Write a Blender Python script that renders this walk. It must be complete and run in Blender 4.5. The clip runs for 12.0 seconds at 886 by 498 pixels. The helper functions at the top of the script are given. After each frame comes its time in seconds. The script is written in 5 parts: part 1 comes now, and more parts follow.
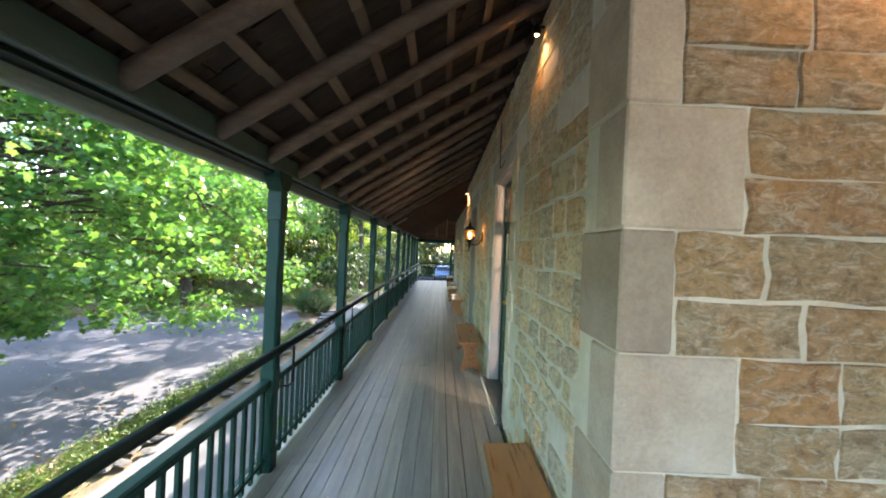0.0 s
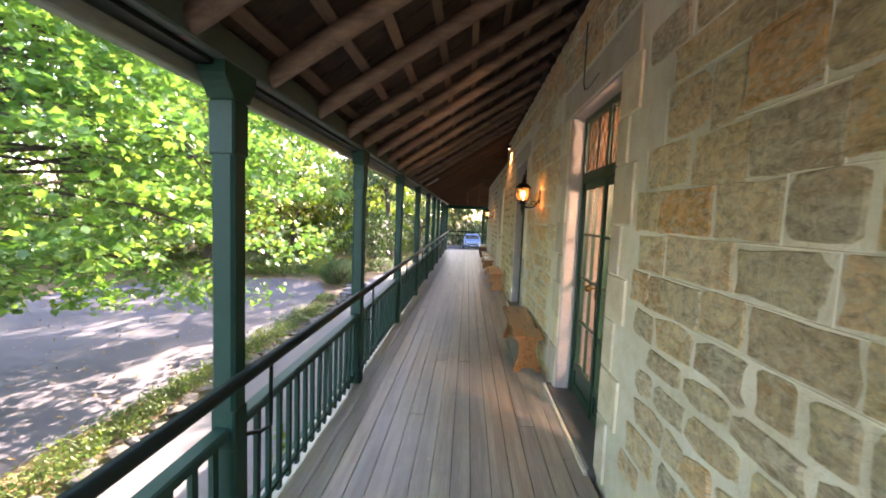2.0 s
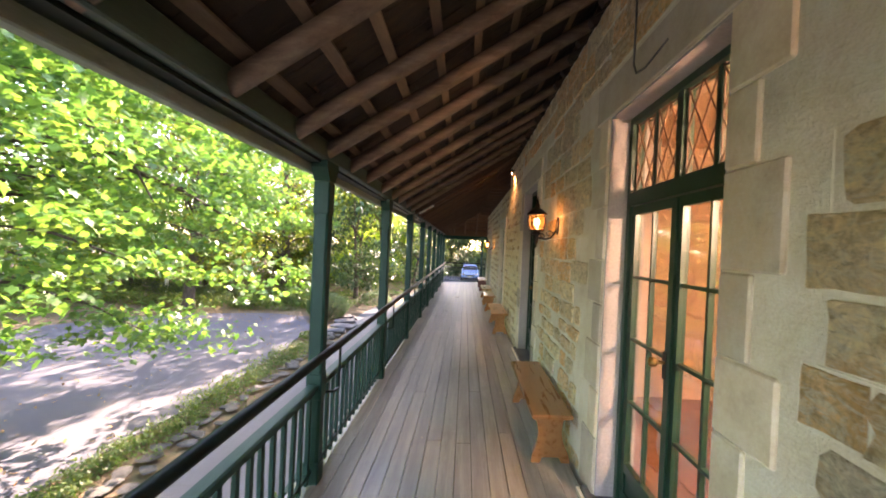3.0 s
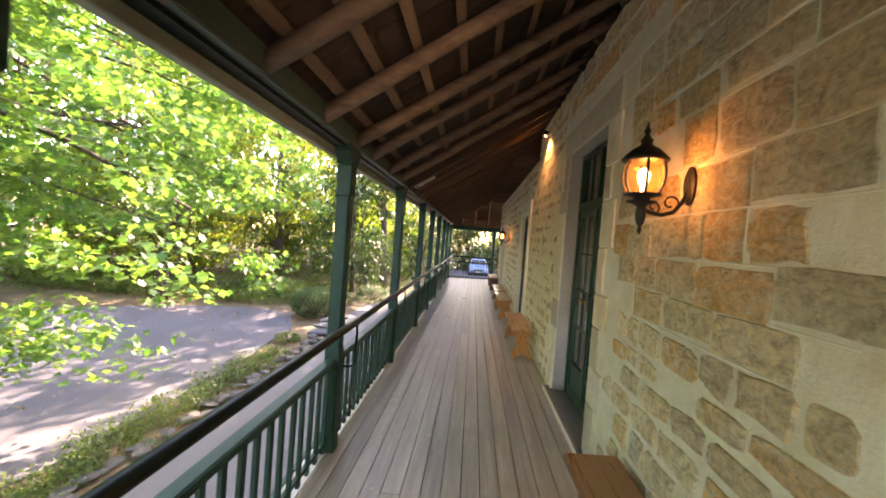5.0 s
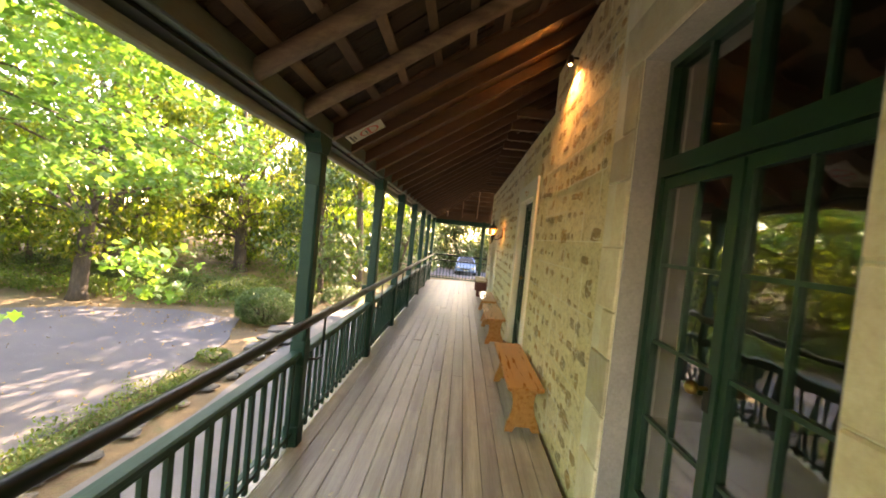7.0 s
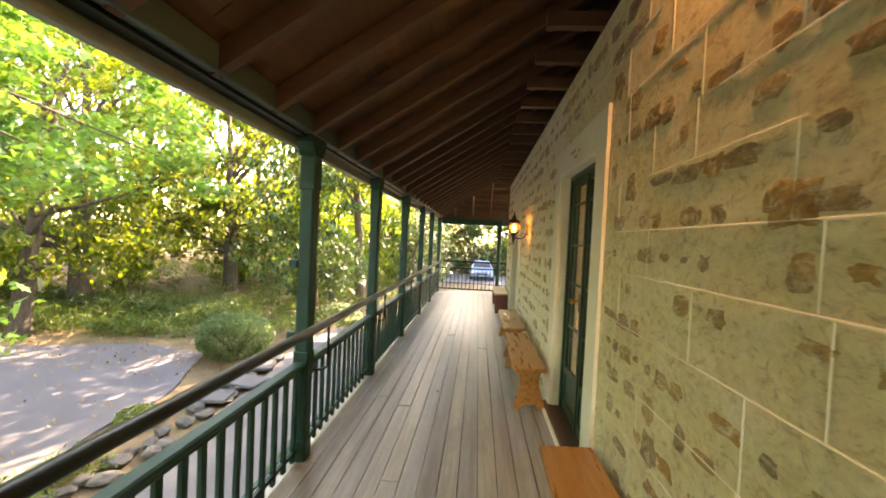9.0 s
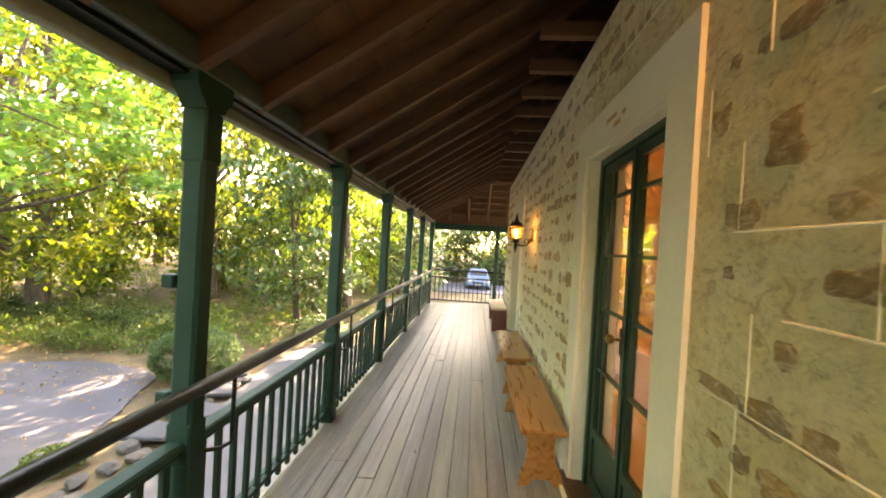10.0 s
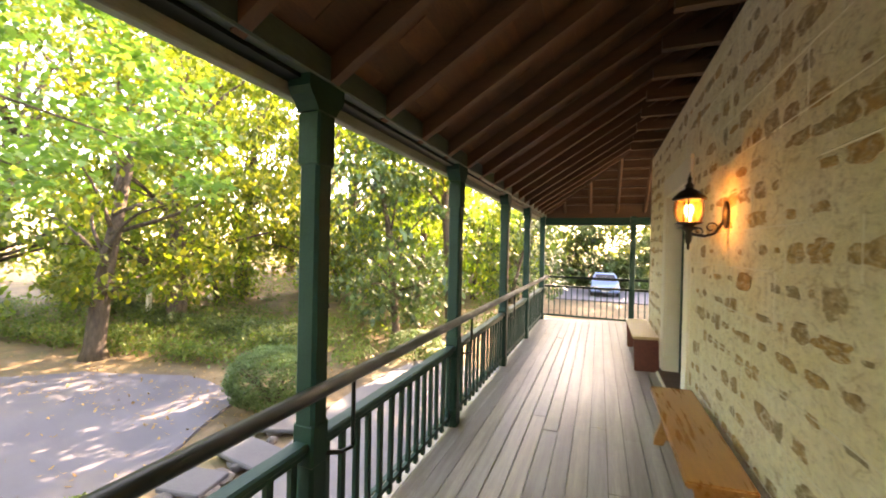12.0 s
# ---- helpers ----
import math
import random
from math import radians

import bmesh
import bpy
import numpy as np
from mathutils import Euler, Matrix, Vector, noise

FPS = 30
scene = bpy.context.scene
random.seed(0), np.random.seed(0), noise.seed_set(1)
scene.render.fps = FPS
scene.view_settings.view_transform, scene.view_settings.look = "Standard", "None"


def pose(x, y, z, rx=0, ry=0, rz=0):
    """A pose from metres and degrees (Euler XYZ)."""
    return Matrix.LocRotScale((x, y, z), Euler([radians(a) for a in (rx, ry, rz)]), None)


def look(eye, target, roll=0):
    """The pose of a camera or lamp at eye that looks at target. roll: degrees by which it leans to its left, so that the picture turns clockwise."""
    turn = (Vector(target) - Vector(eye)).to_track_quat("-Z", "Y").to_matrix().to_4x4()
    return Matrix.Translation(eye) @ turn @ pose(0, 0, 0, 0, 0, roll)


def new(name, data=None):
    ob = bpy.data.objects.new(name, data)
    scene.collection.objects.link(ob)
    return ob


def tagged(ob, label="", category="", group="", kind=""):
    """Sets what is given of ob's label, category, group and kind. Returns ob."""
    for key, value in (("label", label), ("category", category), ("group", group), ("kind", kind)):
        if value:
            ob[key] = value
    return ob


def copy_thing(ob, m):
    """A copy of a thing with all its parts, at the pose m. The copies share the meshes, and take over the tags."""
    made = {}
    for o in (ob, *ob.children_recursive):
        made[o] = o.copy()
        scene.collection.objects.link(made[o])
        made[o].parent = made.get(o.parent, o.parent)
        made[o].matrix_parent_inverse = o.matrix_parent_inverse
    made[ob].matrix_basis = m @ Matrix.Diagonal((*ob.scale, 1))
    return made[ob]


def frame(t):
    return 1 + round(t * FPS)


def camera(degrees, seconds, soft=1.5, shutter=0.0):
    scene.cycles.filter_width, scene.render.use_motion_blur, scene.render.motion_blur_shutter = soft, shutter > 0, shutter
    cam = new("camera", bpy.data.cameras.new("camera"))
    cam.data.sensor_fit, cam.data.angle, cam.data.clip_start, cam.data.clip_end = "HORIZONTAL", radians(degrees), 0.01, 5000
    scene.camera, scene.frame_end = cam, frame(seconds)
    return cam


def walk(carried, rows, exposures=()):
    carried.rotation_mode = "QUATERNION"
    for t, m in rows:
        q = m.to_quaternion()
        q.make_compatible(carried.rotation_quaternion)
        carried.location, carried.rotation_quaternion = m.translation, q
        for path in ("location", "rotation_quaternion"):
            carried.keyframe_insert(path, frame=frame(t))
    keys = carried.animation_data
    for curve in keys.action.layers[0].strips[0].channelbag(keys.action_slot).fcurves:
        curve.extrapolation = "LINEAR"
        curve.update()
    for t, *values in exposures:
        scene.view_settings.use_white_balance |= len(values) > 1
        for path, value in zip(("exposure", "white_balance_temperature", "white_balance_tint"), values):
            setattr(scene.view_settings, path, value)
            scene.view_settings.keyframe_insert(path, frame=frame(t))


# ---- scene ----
cam = camera(96.1, 12.0, soft=1.8, shutter=0.2)
PATH = [
    (0, (0.101, -0.918, 1.831), (0.111, 1.082, 1.833), 2.5),
    (0.5, (-0.11, -0.808, 1.808), (-0.15, 1.19, 1.726), 2.3),
    (1, (-0.174, -0.522, 1.768), (-0.291, 1.472, 1.666), 2.8),
    (1.5, (-0.158, -0.034, 1.728), (-0.274, 1.957, 1.586), 3.9),
    (2, (-0.129, 0.518, 1.77), (-0.246, 2.507, 1.606), 2.4),
    (2.5, (-0.115, 1.054, 1.77), (-0.262, 3.039, 1.574), 1.6),
    (3, (-0.159, 1.6, 1.804), (-0.27, 3.597, 1.79), 2.6),
    (3.2, (-0.175, 1.81, 1.816), (-0.23, 3.81, 1.795), 3.4),
    (4.8, (-0.223, 3.587, 1.741), (-0.347, 5.582, 1.668), 4.0),
    (5, (-0.206, 3.84, 1.734), (-0.356, 5.833, 1.682), 4.4),
    (5.5, (-0.154, 4.455, 1.726), (-0.217, 6.452, 1.642), 4.9),
    (6, (-0.094, 5.061, 1.732), (-0.286, 7.049, 1.619), 5.0),
    (6.5, (-0.097, 5.65, 1.75), (-0.104, 7.647, 1.648), 4.4),
    (6.7, (-0.086, 5.881, 1.719), (-0.138, 7.88, 1.655), 5.4),
    (8.3, (-0.018, 7.738, 1.738), (-0.222, 9.726, 1.668), 4.5),
    (8.5, (-0.009, 8.034, 1.693), (-0.19, 10.026, 1.661), 3.6),
    (9, (0.025, 8.647, 1.692), (-0.15, 10.638, 1.642), 2.8),
    (9.5, (0.059, 9.238, 1.674), (-0.164, 11.225, 1.633), 3.6),
    (10, (0.053, 9.758, 1.688), (-0.108, 11.752, 1.675), 3.4),
    (10.5, (0.044, 10.336, 1.682), (-0.205, 12.32, 1.65), 3.2),
    (11, (0.039, 10.901, 1.665), (-0.234, 12.881, 1.593), 1.6),
    (11.5, (0.057, 11.419, 1.656), (-0.398, 13.366, 1.595), 1.3),
    (12, (0.007, 11.879, 1.645), (-0.724, 13.741, 1.632), 1.3),
]
walk(cam, [(t, look(eye, target, roll)) for t, eye, target, roll in PATH],
     exposures=[(0.0, 3.6, 6300, 14), (1.0, 3.8, 6800, 24), (2.0, 3.95, 7200, 30), (3.0, 4.0, 7500, 33), (5.5, 4.1, 8700, 33), (6.5, 4.35, 10300, 29), (8.5, 4.4, 10200, 24), (10.0, 4.6, 10400, 25), (12.0, 4.6, 10200, 31)])

# ---------- world, sun ----------
world = bpy.data.worlds.new("sky")
scene.world = world
world.use_nodes = True
wn = world.node_tree.nodes
sky = wn.new("ShaderNodeTexSky")
sky.sky_type, sky.sun_disc = "NISHITA", False
SUN_EL, SUN_AZ = 32.0, 16.0           # degrees above the horizon; degrees from +y towards +x
sky.sun_elevation, sky.sun_rotation = radians(SUN_EL), radians(SUN_AZ)
world.node_tree.links.new(sky.outputs[0], wn["Background"].inputs[0])
wn["Background"].inputs[1].default_value = 0.15
sun = new("sun", bpy.data.lights.new("sun", "SUN"))
sun.data.energy, sun.data.angle, sun.data.color = 2.8, radians(0.5), (1.0, 0.93, 0.8)
az, el = radians(SUN_AZ), radians(SUN_EL)
sun.matrix_world = look((0, 0, 0), (-math.sin(az) * math.cos(el), -math.cos(az) * math.cos(el), -math.sin(el)))
scene.view_settings.exposure = 0.0


# ---------- materials ----------
def nodes_of(name):
    m = bpy.data.materials.new(name)
    m.use_nodes = True
    nt = m.node_tree
    return m, nt, nt.nodes["Principled BSDF"]


def link(nt, a, b):
    nt.links.new(a, b)


def ramp_of(nt, fac, cols):
    r = nt.nodes.new("ShaderNodeValToRGB")
    while len(r.color_ramp.elements) < len(cols):
        r.color_ramp.elements.new(0.5)
    for e, (p, c) in zip(r.color_ramp.elements, cols):
        e.position, e.color = p, (*c, 1)
    link(nt, fac, r.inputs[0])
    return r.outputs[0]


def noise_of(nt, vec, scale, detail=5, rough=0.6, dist=0.0):
    n = nt.nodes.new("ShaderNodeTexNoise")
    n.inputs["Scale"].default_value, n.inputs["Detail"].default_value = scale, detail
    n.inputs["Roughness"].default_value, n.inputs["Distortion"].default_value = rough, dist
    link(nt, vec, n.inputs["Vector"])
    return n.outputs["Fac"]


def mixed(nt, kind, fac, a, b):
    mx = nt.nodes.new("ShaderNodeMix")
    mx.data_type, mx.blend_type = "RGBA", kind
    for sock, v in ((mx.inputs[0], fac), (mx.inputs[6], a), (mx.inputs[7], b)):
        if isinstance(v, (int, float)):
            sock.default_value = v
        elif isinstance(v, tuple):
            sock.default_value = (*v, 1)
        else:
            link(nt, v, sock)
    return mx.outputs[2]


def bumped(nt, bsdf, height, strength, distance):
    b = nt.nodes.new("ShaderNodeBump")
    b.inputs["Strength"].default_value, b.inputs["Distance"].default_value = strength, distance
    link(nt, height, b.inputs["Height"])
    link(nt, b.outputs[0], bsdf.inputs["Normal"])


def place_of(nt, scale=(1, 1, 1), local=False):
    if local:
        g = nt.nodes.new("ShaderNodeTexCoord").outputs["Object"]
    else:
        g = nt.nodes.new("ShaderNodeNewGeometry").outputs["Position"]
    mp = nt.nodes.new("ShaderNodeMapping")
    mp.inputs["Scale"].default_value = scale
    link(nt, g, mp.inputs["Vector"])
    return mp.outputs[0]


def random_of(nt, island):
    if island:
        return nt.nodes.new("ShaderNodeNewGeometry").outputs["Random Per Island"]
    return nt.nodes.new("ShaderNodeObjectInfo").outputs["Random"]


def surface(name, cols, rough=0.7, scale=6.0, fine=60.0, stretch=(1, 1, 1), bump=0.3, depth=0.01, metal=0.0, vary=None, stain=None, coat=0.0, low=0.62):
    """Base colour from a coarse noise over cols, fine grain on top, optional variation piece by piece and stains."""
    m, nt, b = nodes_of(name)
    v = place_of(nt, stretch)
    coarse = noise_of(nt, v, scale, 6, 0.65, 0.3)
    grain = noise_of(nt, v, fine, 4, 0.7)
    n = len(cols)
    col = ramp_of(nt, coarse, [(0.3 + 0.4 * i / max(1, n - 1), c) for i, c in enumerate(cols)])
    col = mixed(nt, "OVERLAY", 0.35, col, ramp_of(nt, grain, [(0.3, (0.3, 0.3, 0.3)), (0.7, (0.7, 0.7, 0.7))]))
    if vary is not None:
        r = random_of(nt, vary == "island")
        col = mixed(nt, "MULTIPLY", 1.0, col, ramp_of(nt, r, [(0.0, (low, low * 0.97, low * 0.94)), (0.5, (0.95, 0.95, 0.95)), (1.0, (1.25 - low * 0.2, 1.2 - low * 0.2, 1.1 - low * 0.2))]))
    if stain is not None:
        s = noise_of(nt, place_of(nt), 1.3, 6, 0.7, 0.6)
        col = mixed(nt, "MIX", ramp_of(nt, s, [(0.52, (0, 0, 0)), (0.72, (0.8, 0.8, 0.8))]), col, stain)
    link(nt, col, b.inputs["Base Color"])
    link(nt, ramp_of(nt, coarse, [(0.2, (rough * 0.75,) * 3), (0.8, (min(1, rough * 1.2),) * 3)]), b.inputs["Roughness"])
    b.inputs["Metallic"].default_value = metal
    b.inputs["Coat Weight"].default_value = coat
    h = mixed(nt, "MIX", 0.4, coarse, grain)
    bumped(nt, b, h, bump, depth)
    return m


def stone_material(name, island, smear_from=0.48, tints=None):
    """Rough sandstone: every block its own ochre, orange or grey-green, blotched, veined and smeared with lime at places."""
    m, nt, b = nodes_of(name)
    v = place_of(nt)
    r = random_of(nt, island)
    tint = ramp_of(nt, r, tints or [(0.0, (0.64, 0.52, 0.33)), (0.12, (0.84, 0.69, 0.42)), (0.26, (0.64, 0.58, 0.42)), (0.42, (0.88, 0.74, 0.47)), (0.54, (0.84, 0.57, 0.27)), (0.66, (0.58, 0.53, 0.40)), (0.78, (0.82, 0.63, 0.35)), (0.9, (0.80, 0.47, 0.19)), (1.0, (0.90, 0.79, 0.55))])
    big = noise_of(nt, place_of(nt, (1, 1.0, 1.8)), 7.0, 9, 0.72, 1.6)
    col = mixed(nt, "MULTIPLY", 0.9, tint, ramp_of(nt, big, [(0.32, (0.52, 0.45, 0.37)), (0.44, (0.84, 0.80, 0.73)), (0.52, (1.06, 1.04, 1.0)), (0.66, (1.28, 1.24, 1.16))]))
    vein = noise_of(nt, place_of(nt, (1, 2.2, 7.0)), 4.5, 8, 0.75, 2.2)
    col = mixed(nt, "MIX", ramp_of(nt, vein, [(0.57, (0, 0, 0)), (0.63, (0.6, 0.6, 0.6))]), col, (0.30, 0.23, 0.15))
    rust = noise_of(nt, v, 3.4, 6, 0.65, 0.9)
    col = mixed(nt, "MIX", ramp_of(nt, rust, [(0.54, (0, 0, 0)), (0.66, (0.6, 0.6, 0.6))]), col, (0.64, 0.35, 0.12))
    smear = noise_of(nt, place_of(nt, (1, 1.0, 2.2)), 9.0, 8, 0.75, 1.6)
    col = mixed(nt, "MIX", ramp_of(nt, smear, [(smear_from, (0, 0, 0)), (smear_from + 0.13, (0.8, 0.8, 0.8))]), col, (0.84, 0.76, 0.57))
    mot = noise_of(nt, v, 24.0, 9, 0.8, 0.6)
    col = mixed(nt, "MULTIPLY", 1.0, col, ramp_of(nt, mot, [(0.34, (0.66, 0.60, 0.53)), (0.46, (0.97, 0.96, 0.94)), (0.6, (1.12, 1.11, 1.08))]))
    link(nt, col, b.inputs["Base Color"])
    b.inputs["Roughness"].default_value = 0.9
    pit = noise_of(nt, v, 34.0, 9, 0.78, 0.8)
    bumped(nt, b, mixed(nt, "MIX", 0.45, mixed(nt, "MIX", 0.5, big, vein), pit), 1.0, 0.04)
    return m


def glass_material(name, tone=(0.93, 0.95, 0.93), cloudy=0.0):
    m, nt, b = nodes_of(name)
    nt.nodes.remove(b)
    out = nt.nodes["Material Output"]
    fr, tr, gl, mx = (nt.nodes.new(k) for k in ("ShaderNodeLayerWeight", "ShaderNodeBsdfTransparent", "ShaderNodeBsdfGlossy", "ShaderNodeMixShader"))
    fr.inputs["Blend"].default_value = 0.5
    tr.inputs[0].default_value = (*tone, 1)
    gl.inputs["Roughness"].default_value = 0.02
    rip = noise_of(nt, place_of(nt), 4.0, 2, 0.5)
    bp = nt.nodes.new("ShaderNodeBump")
    bp.inputs["Strength"].default_value, bp.inputs["Distance"].default_value = 0.12, 0.02
    link(nt, rip, bp.inputs["Height"])
    link(nt, bp.outputs[0], gl.inputs["Normal"])
    sq, am = nt.nodes.new("ShaderNodeMath"), nt.nodes.new("ShaderNodeMath")
    sq.operation, am.operation = "POWER", "MULTIPLY_ADD"
    sq.inputs[1].default_value, am.inputs[1].default_value, am.inputs[2].default_value = 2.2, 0.9, 0.07
    link(nt, fr.outputs["Facing"], sq.inputs[0])
    link(nt, sq.outputs[0], am.inputs[0])
    link(nt, am.outputs[0], mx.inputs[0])
    link(nt, tr.outputs[0], mx.inputs[1])
    link(nt, gl.outputs[0], mx.inputs[2])
    if cloudy:
        tl, m2 = nt.nodes.new("ShaderNodeBsdfTranslucent"), nt.nodes.new("ShaderNodeMixShader")
        tl.inputs[0].default_value = (1.0, 0.52, 0.2, 1)
        m2.inputs[0].default_value = cloudy
        link(nt, mx.outputs[0], m2.inputs[1])
        link(nt, tl.outputs[0], m2.inputs[2])
        link(nt, m2.outputs[0], out.inputs[0])
    else:
        link(nt, mx.outputs[0], out.inputs[0])
    return m


def leaf_material(name, cols, trans=0.45, gloss=0.5):
    m, nt, b = nodes_of(name)
    out = nt.nodes["Material Output"]
    r = random_of(nt, True)
    col = ramp_of(nt, r, [(i / (len(cols) - 1), c) for i, c in enumerate(cols)])
    patch = noise_of(nt, place_of(nt), 0.55, 3, 0.6)
    col = mixed(nt, "MULTIPLY", 1.0, col, ramp_of(nt, patch, [(0.3, (0.7, 0.75, 0.8)), (0.7, (1.3, 1.2, 0.9))]))
    link(nt, col, b.inputs["Base Color"])
    b.inputs["Roughness"].default_value = gloss
    tl, mx = nt.nodes.new("ShaderNodeBsdfTranslucent"), nt.nodes.new("ShaderNodeMixShader")
    warm = mixed(nt, "MULTIPLY", 1.0, col, (1.8, 1.8, 0.82))
    link(nt, warm, tl.inputs[0])
    mx.inputs[0].default_value = trans
    link(nt, b.outputs[0], mx.inputs[1])
    link(nt, tl.outputs[0], mx.inputs[2])
    link(nt, mx.outputs[0], out.inputs[0])
    return m


def glow(name, col, strength):
    m, nt, b = nodes_of(name)
    b.inputs["Base Color"].default_value = (*col, 1)
    b.inputs["Emission Color"].default_value = (*col, 1)
    b.inputs["Emission Strength"].default_value = strength
    return m


GREEN = surface("green gloss paint", [(0.004, 0.034, 0.025), (0.007, 0.046, 0.034)], 0.5, 5, 90, bump=0.15, depth=0.004)
GREEN_DOOR = surface("green door paint", [(0.008, 0.042, 0.025), (0.014, 0.06, 0.035)], 0.38, 5, 90, bump=0.15, depth=0.004)
BEAM_GREEN = surface("weathered green paint", [(0.010, 0.050, 0.038), (0.020, 0.068, 0.052)], 0.55, 7, 80, (1, 0.2, 1), bump=0.3, depth=0.006)
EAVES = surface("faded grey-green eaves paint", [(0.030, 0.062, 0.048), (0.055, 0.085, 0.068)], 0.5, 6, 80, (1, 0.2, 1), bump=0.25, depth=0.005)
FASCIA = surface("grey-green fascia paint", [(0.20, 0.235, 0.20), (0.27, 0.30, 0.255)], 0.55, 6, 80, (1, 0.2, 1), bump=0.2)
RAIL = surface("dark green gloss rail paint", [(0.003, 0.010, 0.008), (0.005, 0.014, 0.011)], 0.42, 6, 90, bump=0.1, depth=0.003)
IRON = surface("black painted iron", [(0.012, 0.010, 0.010), (0.03, 0.022, 0.018)], 0.45, 20, 150, bump=0.3, depth=0.002, metal=0.3)
BOARD = surface("weathered floor boards", [(0.215, 0.198, 0.175), (0.32, 0.30, 0.27), (0.43, 0.41, 0.37)], 0.34, 5, 55, (3.0, 0.16, 1), bump=0.35, depth=0.006, vary="object", stain=(0.25, 0.225, 0.19), low=0.78)
JOIST = surface("dark underfloor timber", [(0.02, 0.016, 0.013), (0.04, 0.03, 0.025)], 0.9)
POLE = surface("grey split timber", [(0.10, 0.066, 0.043), (0.175, 0.12, 0.083), (0.24, 0.18, 0.128)], 0.8, 6, 60, (0.3, 3, 3), bump=0.5, depth=0.012, vary="object")
SAWN = surface("dark brown sawn timber", [(0.075, 0.035, 0.018), (0.13, 0.065, 0.033)], 0.7, 6, 60, (0.3, 3, 3), bump=0.4, depth=0.008, vary="object")
SHINGLE = surface("old split shingles", [(0.018, 0.010, 0.007), (0.038, 0.023, 0.015), (0.07, 0.045, 0.03)], 0.85, 9, 60, (0.5, 3, 1), bump=0.5, depth=0.012, vary="island")
BATTEN = surface("pale split battens", [(0.14, 0.09, 0.06), (0.24, 0.17, 0.115)], 0.85, 9, 60, (3, 0.4, 1), bump=0.5, depth=0.01, vary="island")
SARKING = surface("brown roof boards", [(0.075, 0.034, 0.016), (0.12, 0.056, 0.027), (0.17, 0.085, 0.04)], 0.75, 5, 50, (2, 0.4, 1), bump=0.3, vary="island")
MORTAR = surface("lime mortar", [(0.70, 0.61, 0.45), (0.80, 0.73, 0.57), (0.86, 0.81, 0.68)], 0.92, 5, 70, bump=0.9, depth=0.02, stain=(0.72, 0.62, 0.44))
def limed_rubble(name, tones, show):
    """Lime-smeared rubble: pale mortar with brown and grey stone showing through in patches."""
    m, nt, b = nodes_of(name)
    v = place_of(nt, (1, 1, 1.5))
    base = ramp_of(nt, noise_of(nt, v, 4.5, 7, 0.7, 0.6), [(0.28 + 0.16 * i, c) for i, c in enumerate(tones)])
    p1 = noise_of(nt, v, 8.0, 8, 0.72, 1.4)
    col = mixed(nt, "MIX", ramp_of(nt, p1, [(show, (0, 0, 0)), (show + 0.07, (0.65, 0.65, 0.65))]), base, (0.52, 0.38, 0.20))
    p2 = noise_of(nt, place_of(nt, (1.3, 1.1, 1.9)), 11.0, 8, 0.75, 1.2)
    col = mixed(nt, "MIX", ramp_of(nt, p2, [(show + 0.05, (0, 0, 0)), (show + 0.11, (0.7, 0.7, 0.7))]), col, (0.40, 0.32, 0.22))
    mot = noise_of(nt, v, 20.0, 9, 0.8, 0.6)
    col = mixed(nt, "MULTIPLY", 1.0, col, ramp_of(nt, mot, [(0.32, (0.6, 0.54, 0.45)), (0.46, (0.96, 0.95, 0.92)), (0.62, (1.1, 1.09, 1.06))]))
    link(nt, col, b.inputs["Base Color"])
    b.inputs["Roughness"].default_value = 0.93
    bumped(nt, b, mixed(nt, "MIX", 0.5, p1, noise_of(nt, v, 45, 8, 0.75)), 0.9, 0.03)
    return m


LIMED = limed_rubble("lime-smeared rubble", [(0.68, 0.55, 0.31), (0.80, 0.68, 0.42), (0.85, 0.75, 0.51), (0.89, 0.82, 0.62)], 0.555)
LIMED_PALE = limed_rubble("thickly limed rubble", [(0.76, 0.65, 0.44), (0.84, 0.75, 0.55), (0.88, 0.81, 0.63), (0.91, 0.85, 0.70)], 0.56)
RIBBON = surface("pale ribbon pointing", [(0.82, 0.75, 0.58), (0.88, 0.82, 0.67)], 0.92, 8, 80, bump=0.5, depth=0.006)
STONE = stone_material("sandstone block", False)
STONE_REST = stone_material("sandstone rubble", True)
STONE_SMEARED = stone_material("sandstone smeared with lime", True, 0.50, [(0.0, (0.36, 0.24, 0.13)), (0.25, (0.50, 0.35, 0.18)), (0.4, (0.36, 0.29, 0.19)), (0.6, (0.56, 0.39, 0.19)), (0.8, (0.52, 0.31, 0.12)), (1.0, (0.46, 0.35, 0.21))])
DRESSED = surface("dressed sandstone", [(0.62, 0.52, 0.38), (0.73, 0.64, 0.49), (0.80, 0.73, 0.59)], 0.88, 6, 60, bump=0.5, depth=0.015, vary="object", stain=(0.64, 0.48, 0.28))
QUOIN = surface("weathered corner sandstone", [(0.48, 0.38, 0.27), (0.61, 0.50, 0.37), (0.73, 0.63, 0.48)], 0.9, 3, 60, bump=0.6, depth=0.018, vary="object", stain=(0.60, 0.36, 0.16))
STONE_CORNER = stone_material("weathered ashlar", False, 0.50, [(0.0, (0.42, 0.31, 0.19)), (0.2, (0.60, 0.44, 0.25)), (0.4, (0.48, 0.42, 0.31)), (0.6, (0.66, 0.45, 0.23)), (0.8, (0.52, 0.40, 0.25)), (1.0, (0.62, 0.36, 0.17))])
WHITE = surface("cream painted render", [(0.78, 0.71, 0.57), (0.86, 0.80, 0.67)], 0.7, 3, 60, bump=0.25, depth=0.006)
